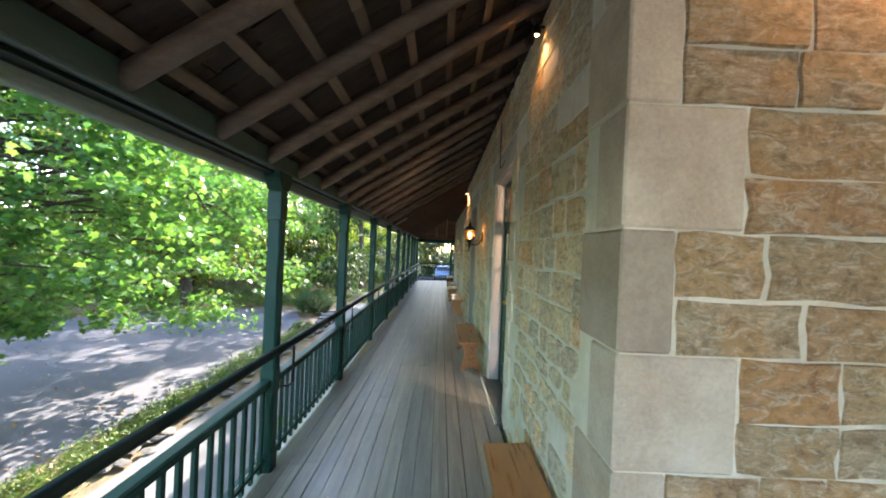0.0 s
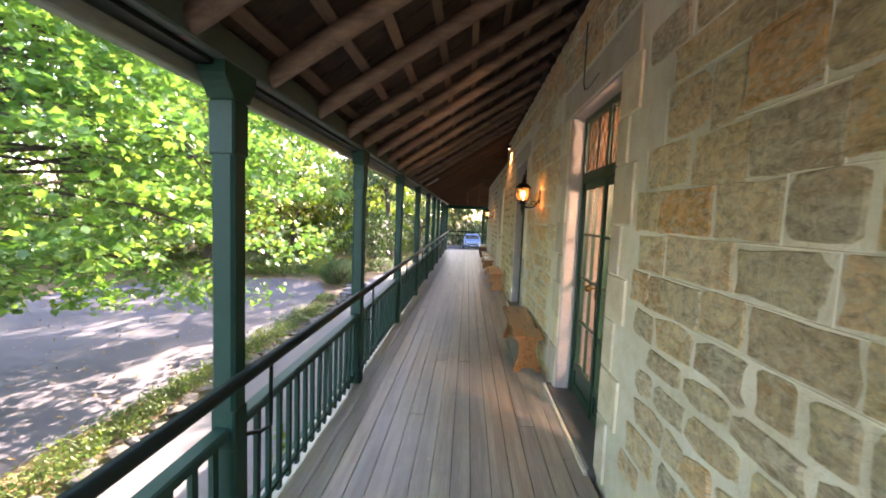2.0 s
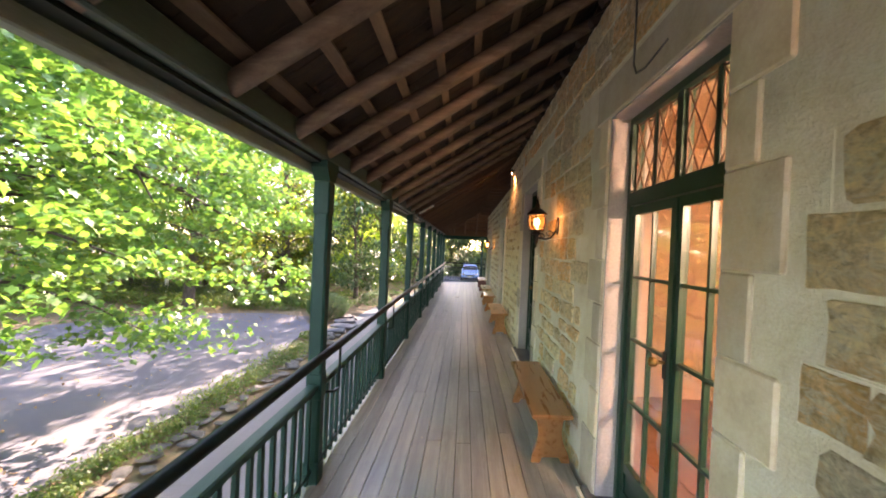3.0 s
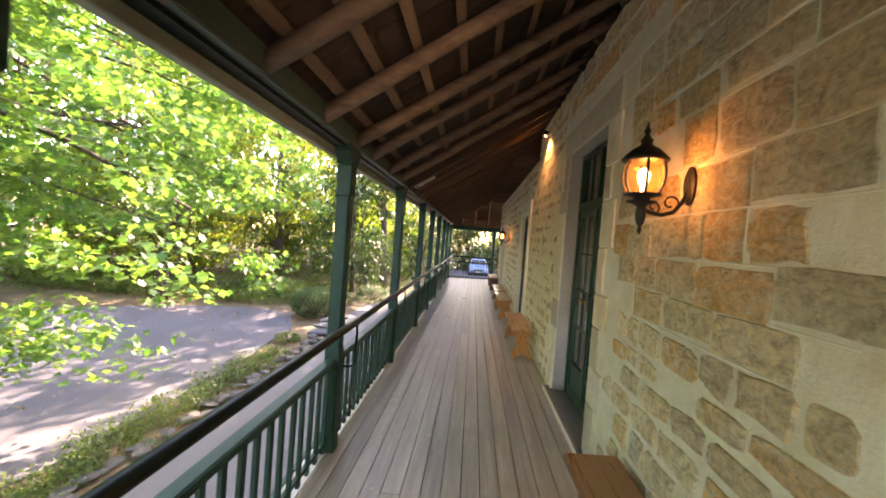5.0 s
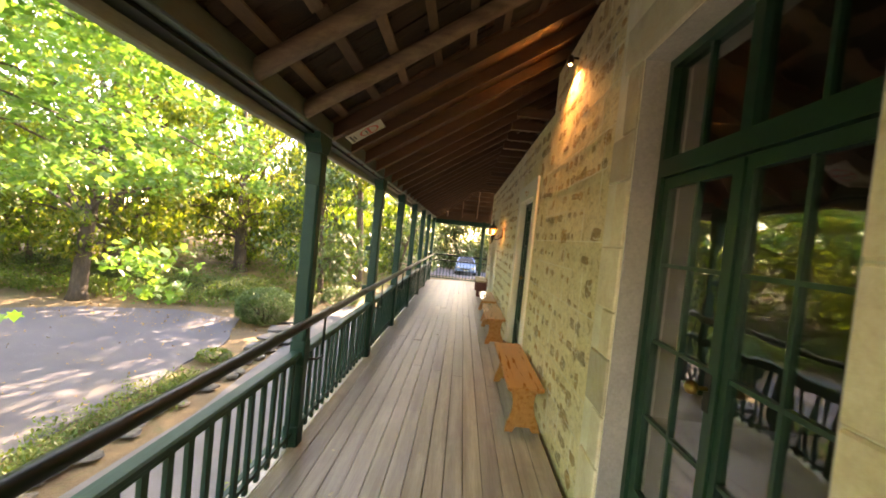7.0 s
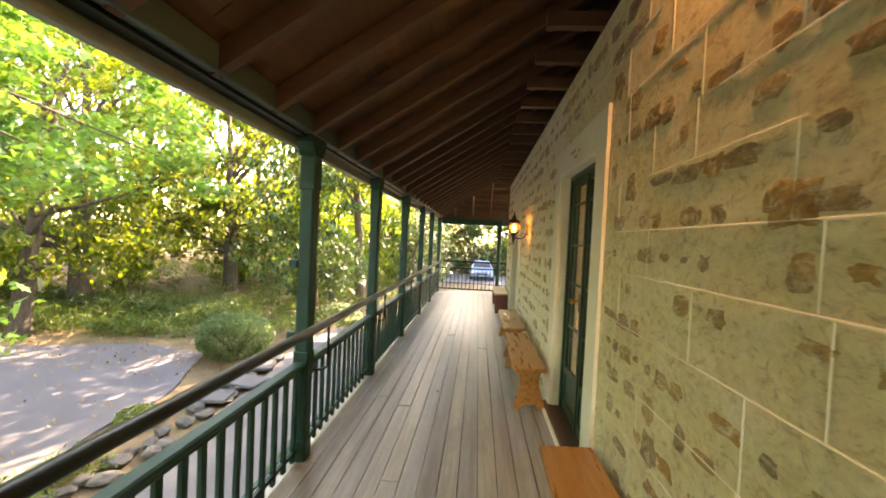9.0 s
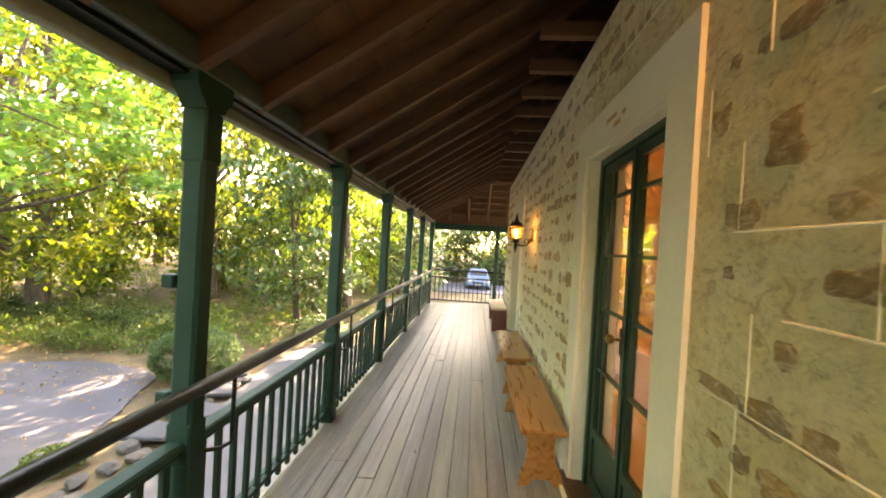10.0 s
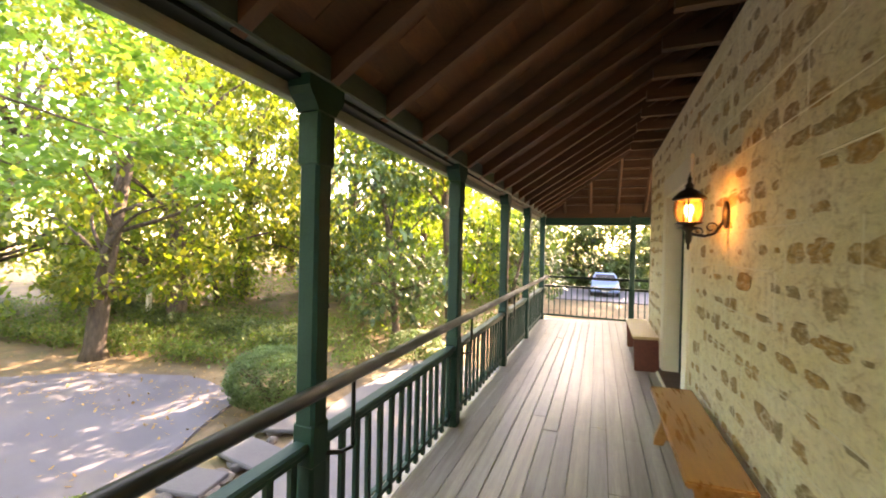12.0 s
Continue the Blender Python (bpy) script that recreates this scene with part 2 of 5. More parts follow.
REVEAL = surface("grey painted reveal", [(0.40, 0.36, 0.33), (0.48, 0.44, 0.41)], 0.8, 4, 60, bump=0.3)
SLATE = surface("dark slate sill", [(0.10, 0.095, 0.09), (0.17, 0.16, 0.15)], 0.7, 6, 80, bump=0.4)
BENCH = surface("varnished orange-brown wood", [(0.33, 0.13, 0.035), (0.42, 0.18, 0.05), (0.48, 0.22, 0.07)], 0.3, 5, 60, (5, 0.4, 5), bump=0.1, depth=0.003, coat=0.4)
BENCH_DARK = surface("dark varnished wood", [(0.22, 0.09, 0.025), (0.32, 0.14, 0.045)], 0.3, 5, 60, (5, 0.4, 5), bump=0.1, depth=0.003, coat=0.4)
BENCH_RED = surface("dark red stained wood", [(0.10, 0.02, 0.012), (0.16, 0.035, 0.02)], 0.4, 5, 60, (5, 0.4, 5), bump=0.1, depth=0.003, coat=0.2)
PALE_WOOD = surface("pale worn wood", [(0.40, 0.27, 0.15), (0.52, 0.38, 0.22)], 0.35, 5, 60, (5, 0.4, 5), bump=0.1)
GLASS = glass_material("window glass")
LEAD = surface("lead came", [(0.10, 0.05, 0.025), (0.16, 0.09, 0.05)], 0.6, 20)
BRASS = surface("aged brass", [(0.30, 0.19, 0.07), (0.42, 0.28, 0.11)], 0.35, 20, metal=1.0)
ROOM_WALL = surface("apricot room wall", [(0.66, 0.49, 0.34), (0.72, 0.54, 0.38)], 0.8, 2, 60, bump=0.1)
# Near-black base colour carries the shade of the unlit rooms.
ROOM_SHADED = surface("room surface darkened for shade", [(0.06, 0.048, 0.038), (0.085, 0.07, 0.055)], 0.8, 2, 60, bump=0.1)
ROOM_FLOOR = surface("polished red-brown floor", [(0.22, 0.07, 0.025), (0.32, 0.11, 0.04)], 0.25, 4, 50, (4, 0.4, 1), bump=0.1)
CURTAIN = surface("orange curtain cloth", [(0.62, 0.27, 0.06), (0.70, 0.33, 0.09)], 0.9, 4, 200, bump=0.2)
def thin_cloth(name, col):
    m, nt, b = nodes_of(name)
    weave = noise_of(nt, place_of(nt, (1, 40, 3)), 6, 4, 0.6)
    c = mixed(nt, "MULTIPLY", 1.0, col, ramp_of(nt, weave, [(0.3, (0.88, 0.86, 0.84)), (0.7, (1.06, 1.05, 1.04))]))
    link(nt, c, b.inputs["Base Color"])
    b.inputs["Roughness"].default_value = 0.9
    tl, mx = nt.nodes.new("ShaderNodeBsdfTranslucent"), nt.nodes.new("ShaderNodeMixShader")
    link(nt, c, tl.inputs[0])
    mx.inputs[0].default_value = 0.6
    link(nt, b.outputs[0], mx.inputs[1])
    link(nt, tl.outputs[0], mx.inputs[2])
    link(nt, mx.outputs[0], nt.nodes["Material Output"].inputs[0])
    return m


DRAPE = thin_cloth("thin orange cloth", (0.74, 0.52, 0.26))
SHEER = surface("dim curtain", [(0.25, 0.2, 0.16), (0.32, 0.26, 0.2)], 0.9, 4, 200, bump=0.2)
ASPHALT = surface("old asphalt", [(0.088, 0.084, 0.098), (0.11, 0.105, 0.12), (0.13, 0.124, 0.138)], 0.9, 0.7, 90, bump=0.5, depth=0.01, stain=(0.14, 0.125, 0.115))
CONCRETE = surface("pale concrete path", [(0.115, 0.113, 0.116), (0.155, 0.152, 0.153)], 0.85, 1.5, 90, bump=0.4, depth=0.008, stain=(0.12, 0.11, 0.095))
SOIL = surface("leaf-littered earth", [(0.09, 0.06, 0.033), (0.17, 0.115, 0.06), (0.27, 0.18, 0.09)], 0.95, 1.2, 30, bump=0.9, depth=0.05, stain=(0.08, 0.11, 0.04))
ROCK = surface("bluestone edging", [(0.07, 0.065, 0.06), (0.12, 0.11, 0.10), (0.18, 0.155, 0.13)], 0.9, 7, 60, bump=0.8, depth=0.03, vary="object")
PAVER = surface("grey flagstone", [(0.085, 0.085, 0.093), (0.125, 0.125, 0.13)], 0.85, 4, 60, bump=0.5, vary="object")
BARK = surface("tree bark", [(0.03, 0.021, 0.015), (0.07, 0.05, 0.034), (0.12, 0.09, 0.062)], 0.95, 5, 40, (3, 3, 0.6), bump=1.0, depth=0.05)
LITTER = surface("dry leaves", [(0.30, 0.16, 0.06), (0.42, 0.26, 0.10)], 0.8, 9, 80, vary="island")
FALLEN = surface("pale fallen leaf", [(0.55, 0.48, 0.33), (0.62, 0.55, 0.40)], 0.8, 30, 80)
MAPLE = leaf_material("maple leaf", [(0.055, 0.145, 0.05), (0.08, 0.195, 0.06), (0.11, 0.215, 0.066), (0.15, 0.24, 0.075)], 0.46, 0.42)
WOODS = leaf_material("woodland leaf", [(0.036, 0.07, 0.014), (0.065, 0.107, 0.019), (0.108, 0.142, 0.028), (0.165, 0.168, 0.037)], 0.58)
# Lighter copy of the woodland leaf: sunlight on small trees put into the colour.
LIT_LEAF = leaf_material("leaf lightened as sunlit", [(0.06, 0.13, 0.025), (0.10, 0.19, 0.032), (0.16, 0.23, 0.045), (0.23, 0.26, 0.06)], 0.6)
DARK_LEAF = leaf_material("evergreen leaf", [(0.025, 0.06, 0.022), (0.042, 0.09, 0.03), (0.065, 0.115, 0.038)], 0.22)
HEDGE = leaf_material("clipped shrub leaf", [(0.045, 0.095, 0.03), (0.07, 0.14, 0.042), (0.10, 0.175, 0.055)], 0.25)
COVER = leaf_material("ground cover leaf", [(0.05, 0.11, 0.025), (0.09, 0.155, 0.035), (0.15, 0.18, 0.05)], 0.4)
GLOBE = glass_material("lantern glass", (1.0, 0.72, 0.42), 0.10)
BULB = glow("warm bulb", (1.0, 0.62, 0.30), 3.0)
SPOT_GLOW = glow("warm spot bulb", (1.0, 0.60, 0.25), 5.0)
SIGN_WHITE = surface("white sign plastic", [(0.40, 0.38, 0.33), (0.47, 0.45, 0.39)], 0.5, 8)
SIGN_RED = surface("red sign ink", [(0.5, 0.03, 0.03), (0.55, 0.04, 0.04)], 0.5, 8)
FADED_ORANGE = surface("faded orange paint", [(0.62, 0.30, 0.10), (0.70, 0.40, 0.18)], 0.7, 20)
SIGN_BLACK = surface("black sign ink", [(0.02, 0.02, 0.02), (0.03, 0.03, 0.03)], 0.5, 8)
for paint in (GREEN, BEAM_GREEN, FASCIA, RAIL):
    paint.node_tree.nodes["Principled BSDF"].inputs["Specular IOR Level"].default_value = 0.25
# Dark colour for the shaded void above the wall top.
VOID_SHADE = surface("painted shade of the void", [(0.10, 0.07, 0.05), (0.15, 0.11, 0.08)], 0.9, 3)


# ---------- builders ----------
def mesh_of(name, bm, mat, smooth=False):
    me = bpy.data.meshes.new(name)
    bmesh.ops.recalc_face_normals(bm, faces=bm.faces)
    bm.to_mesh(me)
    bm.free()
    me.materials.append(mat)
    if smooth:
        for p in me.polygons:
            p.use_smooth = True
    return me


def thing(name, label="", category="", group="", kind="", at=(0, 0, 0)):
    ob = new(name)
    ob.location = at
    return tagged(ob, label, category, group, kind)


def part(name, bm, mat, parent=None, label="", smooth=False):
    me = mesh_of(name, bm, mat, smooth)
    ob = new(name, me)
    if parent:
        ob.parent = parent
    return tagged(ob, label)


def piece(name, me, parent, m):
    ob = new(name, me)
    ob.parent = parent
    ob.matrix_basis = m
    return ob


def box(bm, x0, x1, y0, y1, z0, z1, bev=0.0):
    vs = [bm.verts.new((x, y, z)) for z in (z0, z1) for y in (y0, y1) for x in (x0, x1)]
    fs = [bm.faces.new([vs[i] for i in q]) for q in ((0, 2, 3, 1), (4, 5, 7, 6), (0, 1, 5, 4), (2, 6, 7, 3), (0, 4, 6, 2), (1, 3, 7, 5))]
    if bev:
        es = list({e for f in fs for e in f.edges})
        bmesh.ops.bevel(bm, geom=es, offset=bev, segments=1, affect="EDGES")
    return bm


def boxes(*dims, bev=0.0):
    bm = bmesh.new()
    for d in dims:
        box(bm, *d, bev=bev)
    return bm


def tube(bm, pts, radii, sides=8):
    """A tube along points; a radius for each point."""
    rings = []
    pts = [Vector(p) for p in pts]
    for i, p in enumerate(pts):
        d = (pts[min(i + 1, len(pts) - 1)] - pts[max(i - 1, 0)]).normalized()
        a = d.orthogonal().normalized() if abs(d.z) > 0.9 else d.cross(Vector((0, 0, 1))).normalized()
        b = d.cross(a)
        r = radii if isinstance(radii, (int, float)) else radii[i]
        rings.append([bm.verts.new(p + (a * math.cos(k * math.tau / sides) + b * math.sin(k * math.tau / sides)) * r) for k in range(sides)])
    for u, w in zip(rings, rings[1:]):
        for k in range(sides):
            bm.faces.new((u[k], u[(k + 1) % sides], w[(k + 1) % sides], w[k]))
    bm.faces.new(rings[0][::-1])
    bm.faces.new(rings[-1])
    return bm


def lathe(bm, profile, at=(0, 0, 0), sides=16):
    rings = []
    for r, z in profile:
        rings.append([bm.verts.new((at[0] + max(r, 0.0005) * math.cos(k * math.tau / sides), at[1] + max(r, 0.0005) * math.sin(k * math.tau / sides), at[2] + z)) for k in range(sides)])
    for u, w in zip(rings, rings[1:]):
        for k in range(sides):
            bm.faces.new((u[k], u[(k + 1) % sides], w[(k + 1) % sides], w[k]))
    bm.faces.new(rings[0][::-1])
    bm.faces.new(rings[-1])
    return bm


def raw_mesh(name, verts, faces, mat, parent=None, label="", kind=""):
    me = bpy.data.meshes.new(name)
    me.from_pydata(verts, [], faces)
    me.materials.append(mat)
    ob = new(name, me)
    if parent:
        ob.parent = parent
    return tagged(ob, label, kind=kind)


rng = np.random.default_rng(7)
STAR = np.array([(0, -0.5), (0.16, -0.28), (0.42, -0.38), (0.33, -0.1), (0.55, 0.12), (0.26, 0.14), (0.2, 0.3), (0.0, 0.62), (-0.2, 0.3), (-0.26, 0.14), (-0.55, 0.12), (-0.33, -0.1), (-0.42, -0.38), (-0.16, -0.28)])
OVAL = np.array([(0, -0.5), (0.24, -0.1), (0.16, 0.3), (0, 0.55), (-0.16, 0.3), (-0.24, -0.1)])


def leaves(name, centres, size, mat, parent=None, shape=OVAL, droop=0.5, label="", kind=""):
    """One mesh of many single leaves, each turned its own way and slightly cupped."""
    n = len(centres)
    k = len(shape)
    yaw = rng.uniform(0, math.tau, n)
    tilt = rng.normal(droop, 0.45, n)
    s = size * rng.uniform(0.6, 1.3, n)
    px = shape[None, :, 0] * s[:, None]
    py = shape[None, :, 1] * s[:, None]
    pz = -np.abs(px) * 0.35
    y2 = py * np.cos(tilt)[:, None] - pz * np.sin(tilt)[:, None]
    z2 = -py * np.sin(tilt)[:, None] + pz * np.cos(tilt)[:, None]
    c, sn = np.cos(yaw)[:, None], np.sin(yaw)[:, None]
    v = np.stack([px * c - y2 * sn, px * sn + y2 * c, z2], -1) + np.asarray(centres)[:, None, :]
    idx = np.arange(n * k).reshape(n, k)
    return raw_mesh(name, v.reshape(-1, 3).tolist(), idx.tolist(), mat, parent, label, kind)


# ---------- plan ----------
WALL_X, WALL_BACK = 0.805, 1.06
Y0, Y1 = 0.62, 19.4
RAIL_X = -1.23
POSTS = [-2.6, -0.2, 2.30, 4.53, 6.89, 9.20, 11.50, 13.39, 15.35, 17.40, 19.25, 21.40]
END_Y = POSTS[-1]
GROUND = -1.4
SLOPE, FALL = 0.63, 0.046
def roof_z(x):
    return 2.44 + SLOPE * (x + 1.1)


def floor_z(x):
    return FALL * (x + 1.165)


# opening: near y, far y, sill z, top z
D1, D2, D3, D4 = (3.15, 4.41, 0.13, 2.74), (7.12, 8.42, 0.13, 2.77), (11.42, 12.59, 0.13, 2.35), (16.40, 17.62, 0.13, 2.33)
OPENINGS = (D1, D2, D3, D4)

# ---------- ground ----------
gv, gf = [], []
xs = np.concatenate([np.linspace(-300, -40, 12), np.linspace(-36, 20, 58), np.linspace(24, 300, 12)])
ys = np.concatenate([np.linspace(-300, -30, 10), np.linspace(-26, 60, 70), np.linspace(66, 400, 12)])
for y in ys:
    for x in xs:
        far = max(0.0, -x - 13) + max(0.0, y - 20) * (1.0 if x < -1 else 0.25)
        z = GROUND - 0.03 + 0.035 * min(far, 25) + 0.06 * noise.noise((x * 0.25, y * 0.25, 0)) * min(1, far / 3)
        gv.append((x, y, z if y < 29 or x < -3 else GROUND - 0.03))
nx = len(xs)
for j in range(len(ys) - 1):
    for i in range(nx - 1):
        a = j * nx + i
        gf.append((a, a + 1, a + nx + 1, a + nx))
ground = raw_mesh("ground", gv, gf, SOIL)
tagged(ground, "brown leaf-littered earth under the garden trees", "ground", kind="structure")


def sheet(name, outline, z, mat, label, category, thick=0.05):
    bm = bmesh.new()
    lo = [bm.verts.new((x, y, z - thick)) for x, y in outline]
    hi = [bm.verts.new((x, y, z)) for x, y in outline]
    bm.faces.new(hi)
    bm.faces.new(lo[::-1])
    n = len(outline)
    for i in range(n):
        bm.faces.new((lo[i], lo[(i + 1) % n], hi[(i + 1) % n], hi[i]))
    ob = part(name, bm, mat)
    return tagged(ob, label, category, kind="structure")


def wavy(pts, amp=0.12, step=0.5):
    out = []
    for (ax, ay), (bx, by) in zip(pts, pts[1:] + pts[:1]):
        k = max(1, int(math.hypot(bx - ax, by - ay) / step))
        for i in range(k):
            f = i / k
            x, y = ax + (bx - ax) * f, ay + (by - ay) * f
            out.append((x + amp * noise.noise((x * 0.8, y * 0.8, 3)), y + amp * noise.noise((x * 0.8, y * 0.8, 9))))
    return out


sheet("road", wavy([(-5.5, -25), (-5.4, 5), (-5.1, 9), (-5.3, 13), (-5.7, 16.0), (-6.6, 17.9), (-8.5, 18.1), (-10.8, 17.3), (-13, 15.5), (-15, 11), (-15, -25)], 0.2), GROUND + 0.012, ASPHALT, "grey weathered asphalt driveway with sun patches", "driveway")
sheet("pavement", wavy([(-4.25, -25), (-4.1, 6), (-3.9, 12), (-4.3, 16.5), (-4.7, 19), (-4.2, 24), (-2.5, 27), (-1.0, 27), (-1.5, 21.5), (-1.5, -25)], 0.08), GROUND + 0.02, CONCRETE, "pale concrete path beside the veranda", "path")
sheet("road_far", [(-14, 37), (30, 37), (30, 44), (-14, 44)], GROUND + 0.05, ASPHALT, "sunlit asphalt road beyond the veranda end", "road")

# ---------- veranda floor ----------
floor = thing("floor", "weathered grey-brown timber floor boards running lengthwise", "floor", kind="structure")
TILT = -math.degrees(math.atan(FALL))
bm = boxes((-1.36, 0.80, -5.9, END_Y + 0.15, -0.33, -0.075), (0.80, 4.5, -5.9, 0.60, -0.33, -0.06), (0.80, 4.5, Y1 + 0.01, END_Y + 0.15, -0.33, -0.06))
part("joist", bm, JOIST, floor)
part("underpinning", boxes((-1.30, -1.20, -5.9, END_Y + 0.15, GROUND - 0.1, -0.33)), JOIST, floor)
part("edge_board", boxes((-1.395, -1.362, -5.9, END_Y + 0.2, -0.30, -0.012)), BEAM_GREEN, floor, "green edge board")

# ---------- house wall ----------
wall = thing("wall_house", "coursed sandstone rubble wall with pale lime pointing", "wall", kind="structure")
cuts = sorted(OPENINGS)
dims = []
y = Y0
for a, b, z0, z1 in cuts:
    dims += [(WALL_X, WALL_BACK, y, a, -0.3, 3.62), (WALL_X, WALL_BACK, a, b, z1, 3.62), (WALL_X, WALL_BACK, a, b, -0.3, z0 - 0.02)]
    y = b
dims.append((WALL_X, WALL_BACK, y, Y1, -0.3, 3.62))
split = 10.7
cut_dims = []
for d in dims:
    if d[5] < 3 or d[3] <= split:
        cut_dims.append(d)
    elif d[2] >= split:
        cut_dims.append((*d[:5], 3.18))
    else:
        cut_dims += [(*d[:3], split, *d[4:]), (*d[:2], split, d[3], d[4], 3.18)]
zoned = []
for d in cut_dims:
    zoned += [d] if d[3] <= 8.75 or d[2] >= 8.75 else [(*d[:3], 8.75, *d[4:]), (*d[:2], 8.75, *d[3:])]
part("core", boxes(*[d for d in zoned if d[3] <= 8.76]), MORTAR, wall, "pale lime mortar")
part("core", boxes(*[d for d in zoned if 8.74 <= d[2] < 12.5]), LIMED, wall, "lime-smeared rubble")
part("core", boxes(*[d for d in zoned if d[2] >= 12.5]), LIMED_PALE, wall, "thickly limed rubble")
corner = thing("wall_corner", "sandstone ashlar end wall with dressed quoins", "wall", kind="structure")
part("core", boxes((WALL_BACK + 0.003, 5.2, Y0, Y0 + 0.45, -0.3, 4.6), (WALL_X, WALL_BACK, Y0, Y0 + 0.45, 3.625, 4.6)), MORTAR, corner, "pale lime mortar")
# Walls out of view, added to cut the sky light on the corner face.
sky_block = thing("wall_porch", "added unseen walls keeping sky light off the corner", "wall", kind="structure")
part("core", boxes((WALL_X, 5.2, -6.3, -5.95, -0.3, 4.7), (5.2, 5.5, -6.3, Y0 + 0.45, -0.3, 4.7)), MORTAR, sky_block)
far_wall = thing("wall_far_end", "sandstone end wall round the far corner", "wall", kind="structure")
part("core", boxes((WALL_BACK, 6.0, Y1 - 0.4, Y1, -0.3, 3.2)), MORTAR, far_wall)

# door surrounds and reveals
for k, (a, b, z0, z1) in enumerate(OPENINGS):
    rv = thing("reveal_%d" % (k + 1), "painted plaster reveal round a recessed door", "door reveal", kind="structure")
    part("lining", boxes((WALL_X + 0.004, WALL_BACK, a, a + 0.012, z0, z1), (WALL_X + 0.004, WALL_BACK, b - 0.012, b, z0, z1), (WALL_X + 0.004, WALL_BACK, a + 0.012, b - 0.012, z1 - 0.012, z1)), REVEAL if k < 2 else WHITE, rv)
    sill = part("door_sill", boxes((WALL_X - 0.06, WALL_BACK, a - 0.05, b + 0.12, 0.02, z0), bev=0.012), SLATE if k < 2 else SAWN, rv, "worn stone sill")
    part("sill_edge", boxes((WALL_X - 0.085, WALL_X - 0.062, a - 0.05, b + 0.12, 0.04, z0 - 0.02)), WHITE, rv, "white painted edge strip")
for k, (a, b, z0, z1) in ((3, D3), (4, D4)):
    tr = thing("trim_door_%d" % k, "cream painted flat band round a doorway", "door surround", kind="structure")
    part("band", boxes((WALL_X - 0.022, WALL_X + 0.002, a - 0.22, a, 0.1, z1 + 0.23), (WALL_X - 0.022, WALL_X + 0.002, b, b + 0.22, 0.1, z1 + 0.23), (WALL_X - 0.022, WALL_X + 0.002, a, b, z1, z1 + 0.23)), WHITE, tr)


# ---------- roof ----------
def rafter(name, y, mat, round_pole, x1, parent):
    bm = bmesh.new()
    n = 7
    rings = []
    for i in range(n):
        x = -1.20 + (x1 + 1.20) * i / (n - 1)
        z = roof_z(x) + 0.055
        w = 0.047 if not round_pole else 0.055 + 0.008 * noise.noise((x * 2, y, 0))
        dy = 0.0 if not round_pole else 0.025 * noise.noise((x * 0.7, y * 3, 5))
        dz = 0.0 if not round_pole else 0.015 * noise.noise((x * 0.9, y * 2, 8))
        if round_pole:
            prof = [(math.cos(q) * w, math.sin(q) * 0.06) for q in [math.tau * (k + 0.5) / 8 for k in range(8)]]
        else:
            prof = [(-0.03, -0.06), (0.03, -0.06), (0.03, 0.06), (-0.03, 0.06)]
        rings.append([bm.verts.new((x, y + dy + p, z + dz + q)) for p, q in prof])
    for u, w in zip(rings, rings[1:]):
        for k in range(len(u)):
            bm.faces.new((u[k], u[(k + 1) % len(u)], w[(k + 1) % len(u)], w[k]))
    bm.faces.new(rings[0][::-1])
    bm.faces.new(rings[-1])
    return part(name, bm, mat, parent, smooth=round_pole)


frame_old = thing("rafters_old", "bowed grey pole rafters under the shingled roof", "rafter", kind="structure")
frame_new = thing("rafters_new", "dark brown sawn rafters under the boarded roof", "rafter", kind="structure")
HIP = END_Y + 0.30
ry = [-4.2, -3.6, -3.0, -2.4, -1.8, -1.2, -0.65, 0.0, 0.66, 1.33, 1.97, 2.58, 3.24, 3.9, 4.42, 4.98, 5.55, 6.24, 6.92, 7.42, 8.16, 8.8]
for y in ry:
    rafter("rafter", y, POLE, True, 1.15, frame_old)
y = 9.35
while y < END_Y + 0.05:
    rafter("rafter", y, SAWN, False, min(1.15, HIP - 1.3 - y + 0.0), frame_new) if HIP - 1.3 - y > -1.0 else None
    y += 0.51
bm = bmesh.new()
tube(bm, [(-1.3, HIP + 0.0, roof_z(-1.3) + 0.05), (1.2, HIP - 2.5, roof_z(1.2) + 0.05)], 0.05, 4)
part("hip_rafter", bm, SAWN, frame_new)
for x in (-0.75, -0.2, 0.35, 0.9, 1.5, 2.1):
    bm = bmesh.new()
    ya = max(HIP - 2.5, HIP - 1.3 - x)
    tube(bm, [(x, HIP + 0.1, roof_z(-1.4) + 0.05), (x, ya, roof_z(-1.3) + SLOPE * (HIP - ya) + 0.05)], 0.04, 4)
    part("jack_rafter", bm, SAWN, frame_new)

# shingle and board undersides: real laps, one mesh each
sv, sf = [], []


def lap(x0, x1, y0, y1, lift0, lift1):
    """One shingle or board: a thin wedge lying along the roof slope."""
    b = len(sv)
    for x, l in ((x0, lift0), (x1, lift1)):
        for yy in (y0, y1):
            for t in (0.0, 0.014):
                sv.append((x, yy, roof_z(x) + 0.15 + l + t))
    sf.extend([(b, b + 2, b + 6, b + 4), (b + 1, b + 5, b + 7, b + 3), (b, b + 4, b + 5, b + 1), (b + 2, b + 3, b + 7, b + 6), (b, b + 1, b + 3, b + 2), (b + 4, b + 6, b + 7, b + 5)])


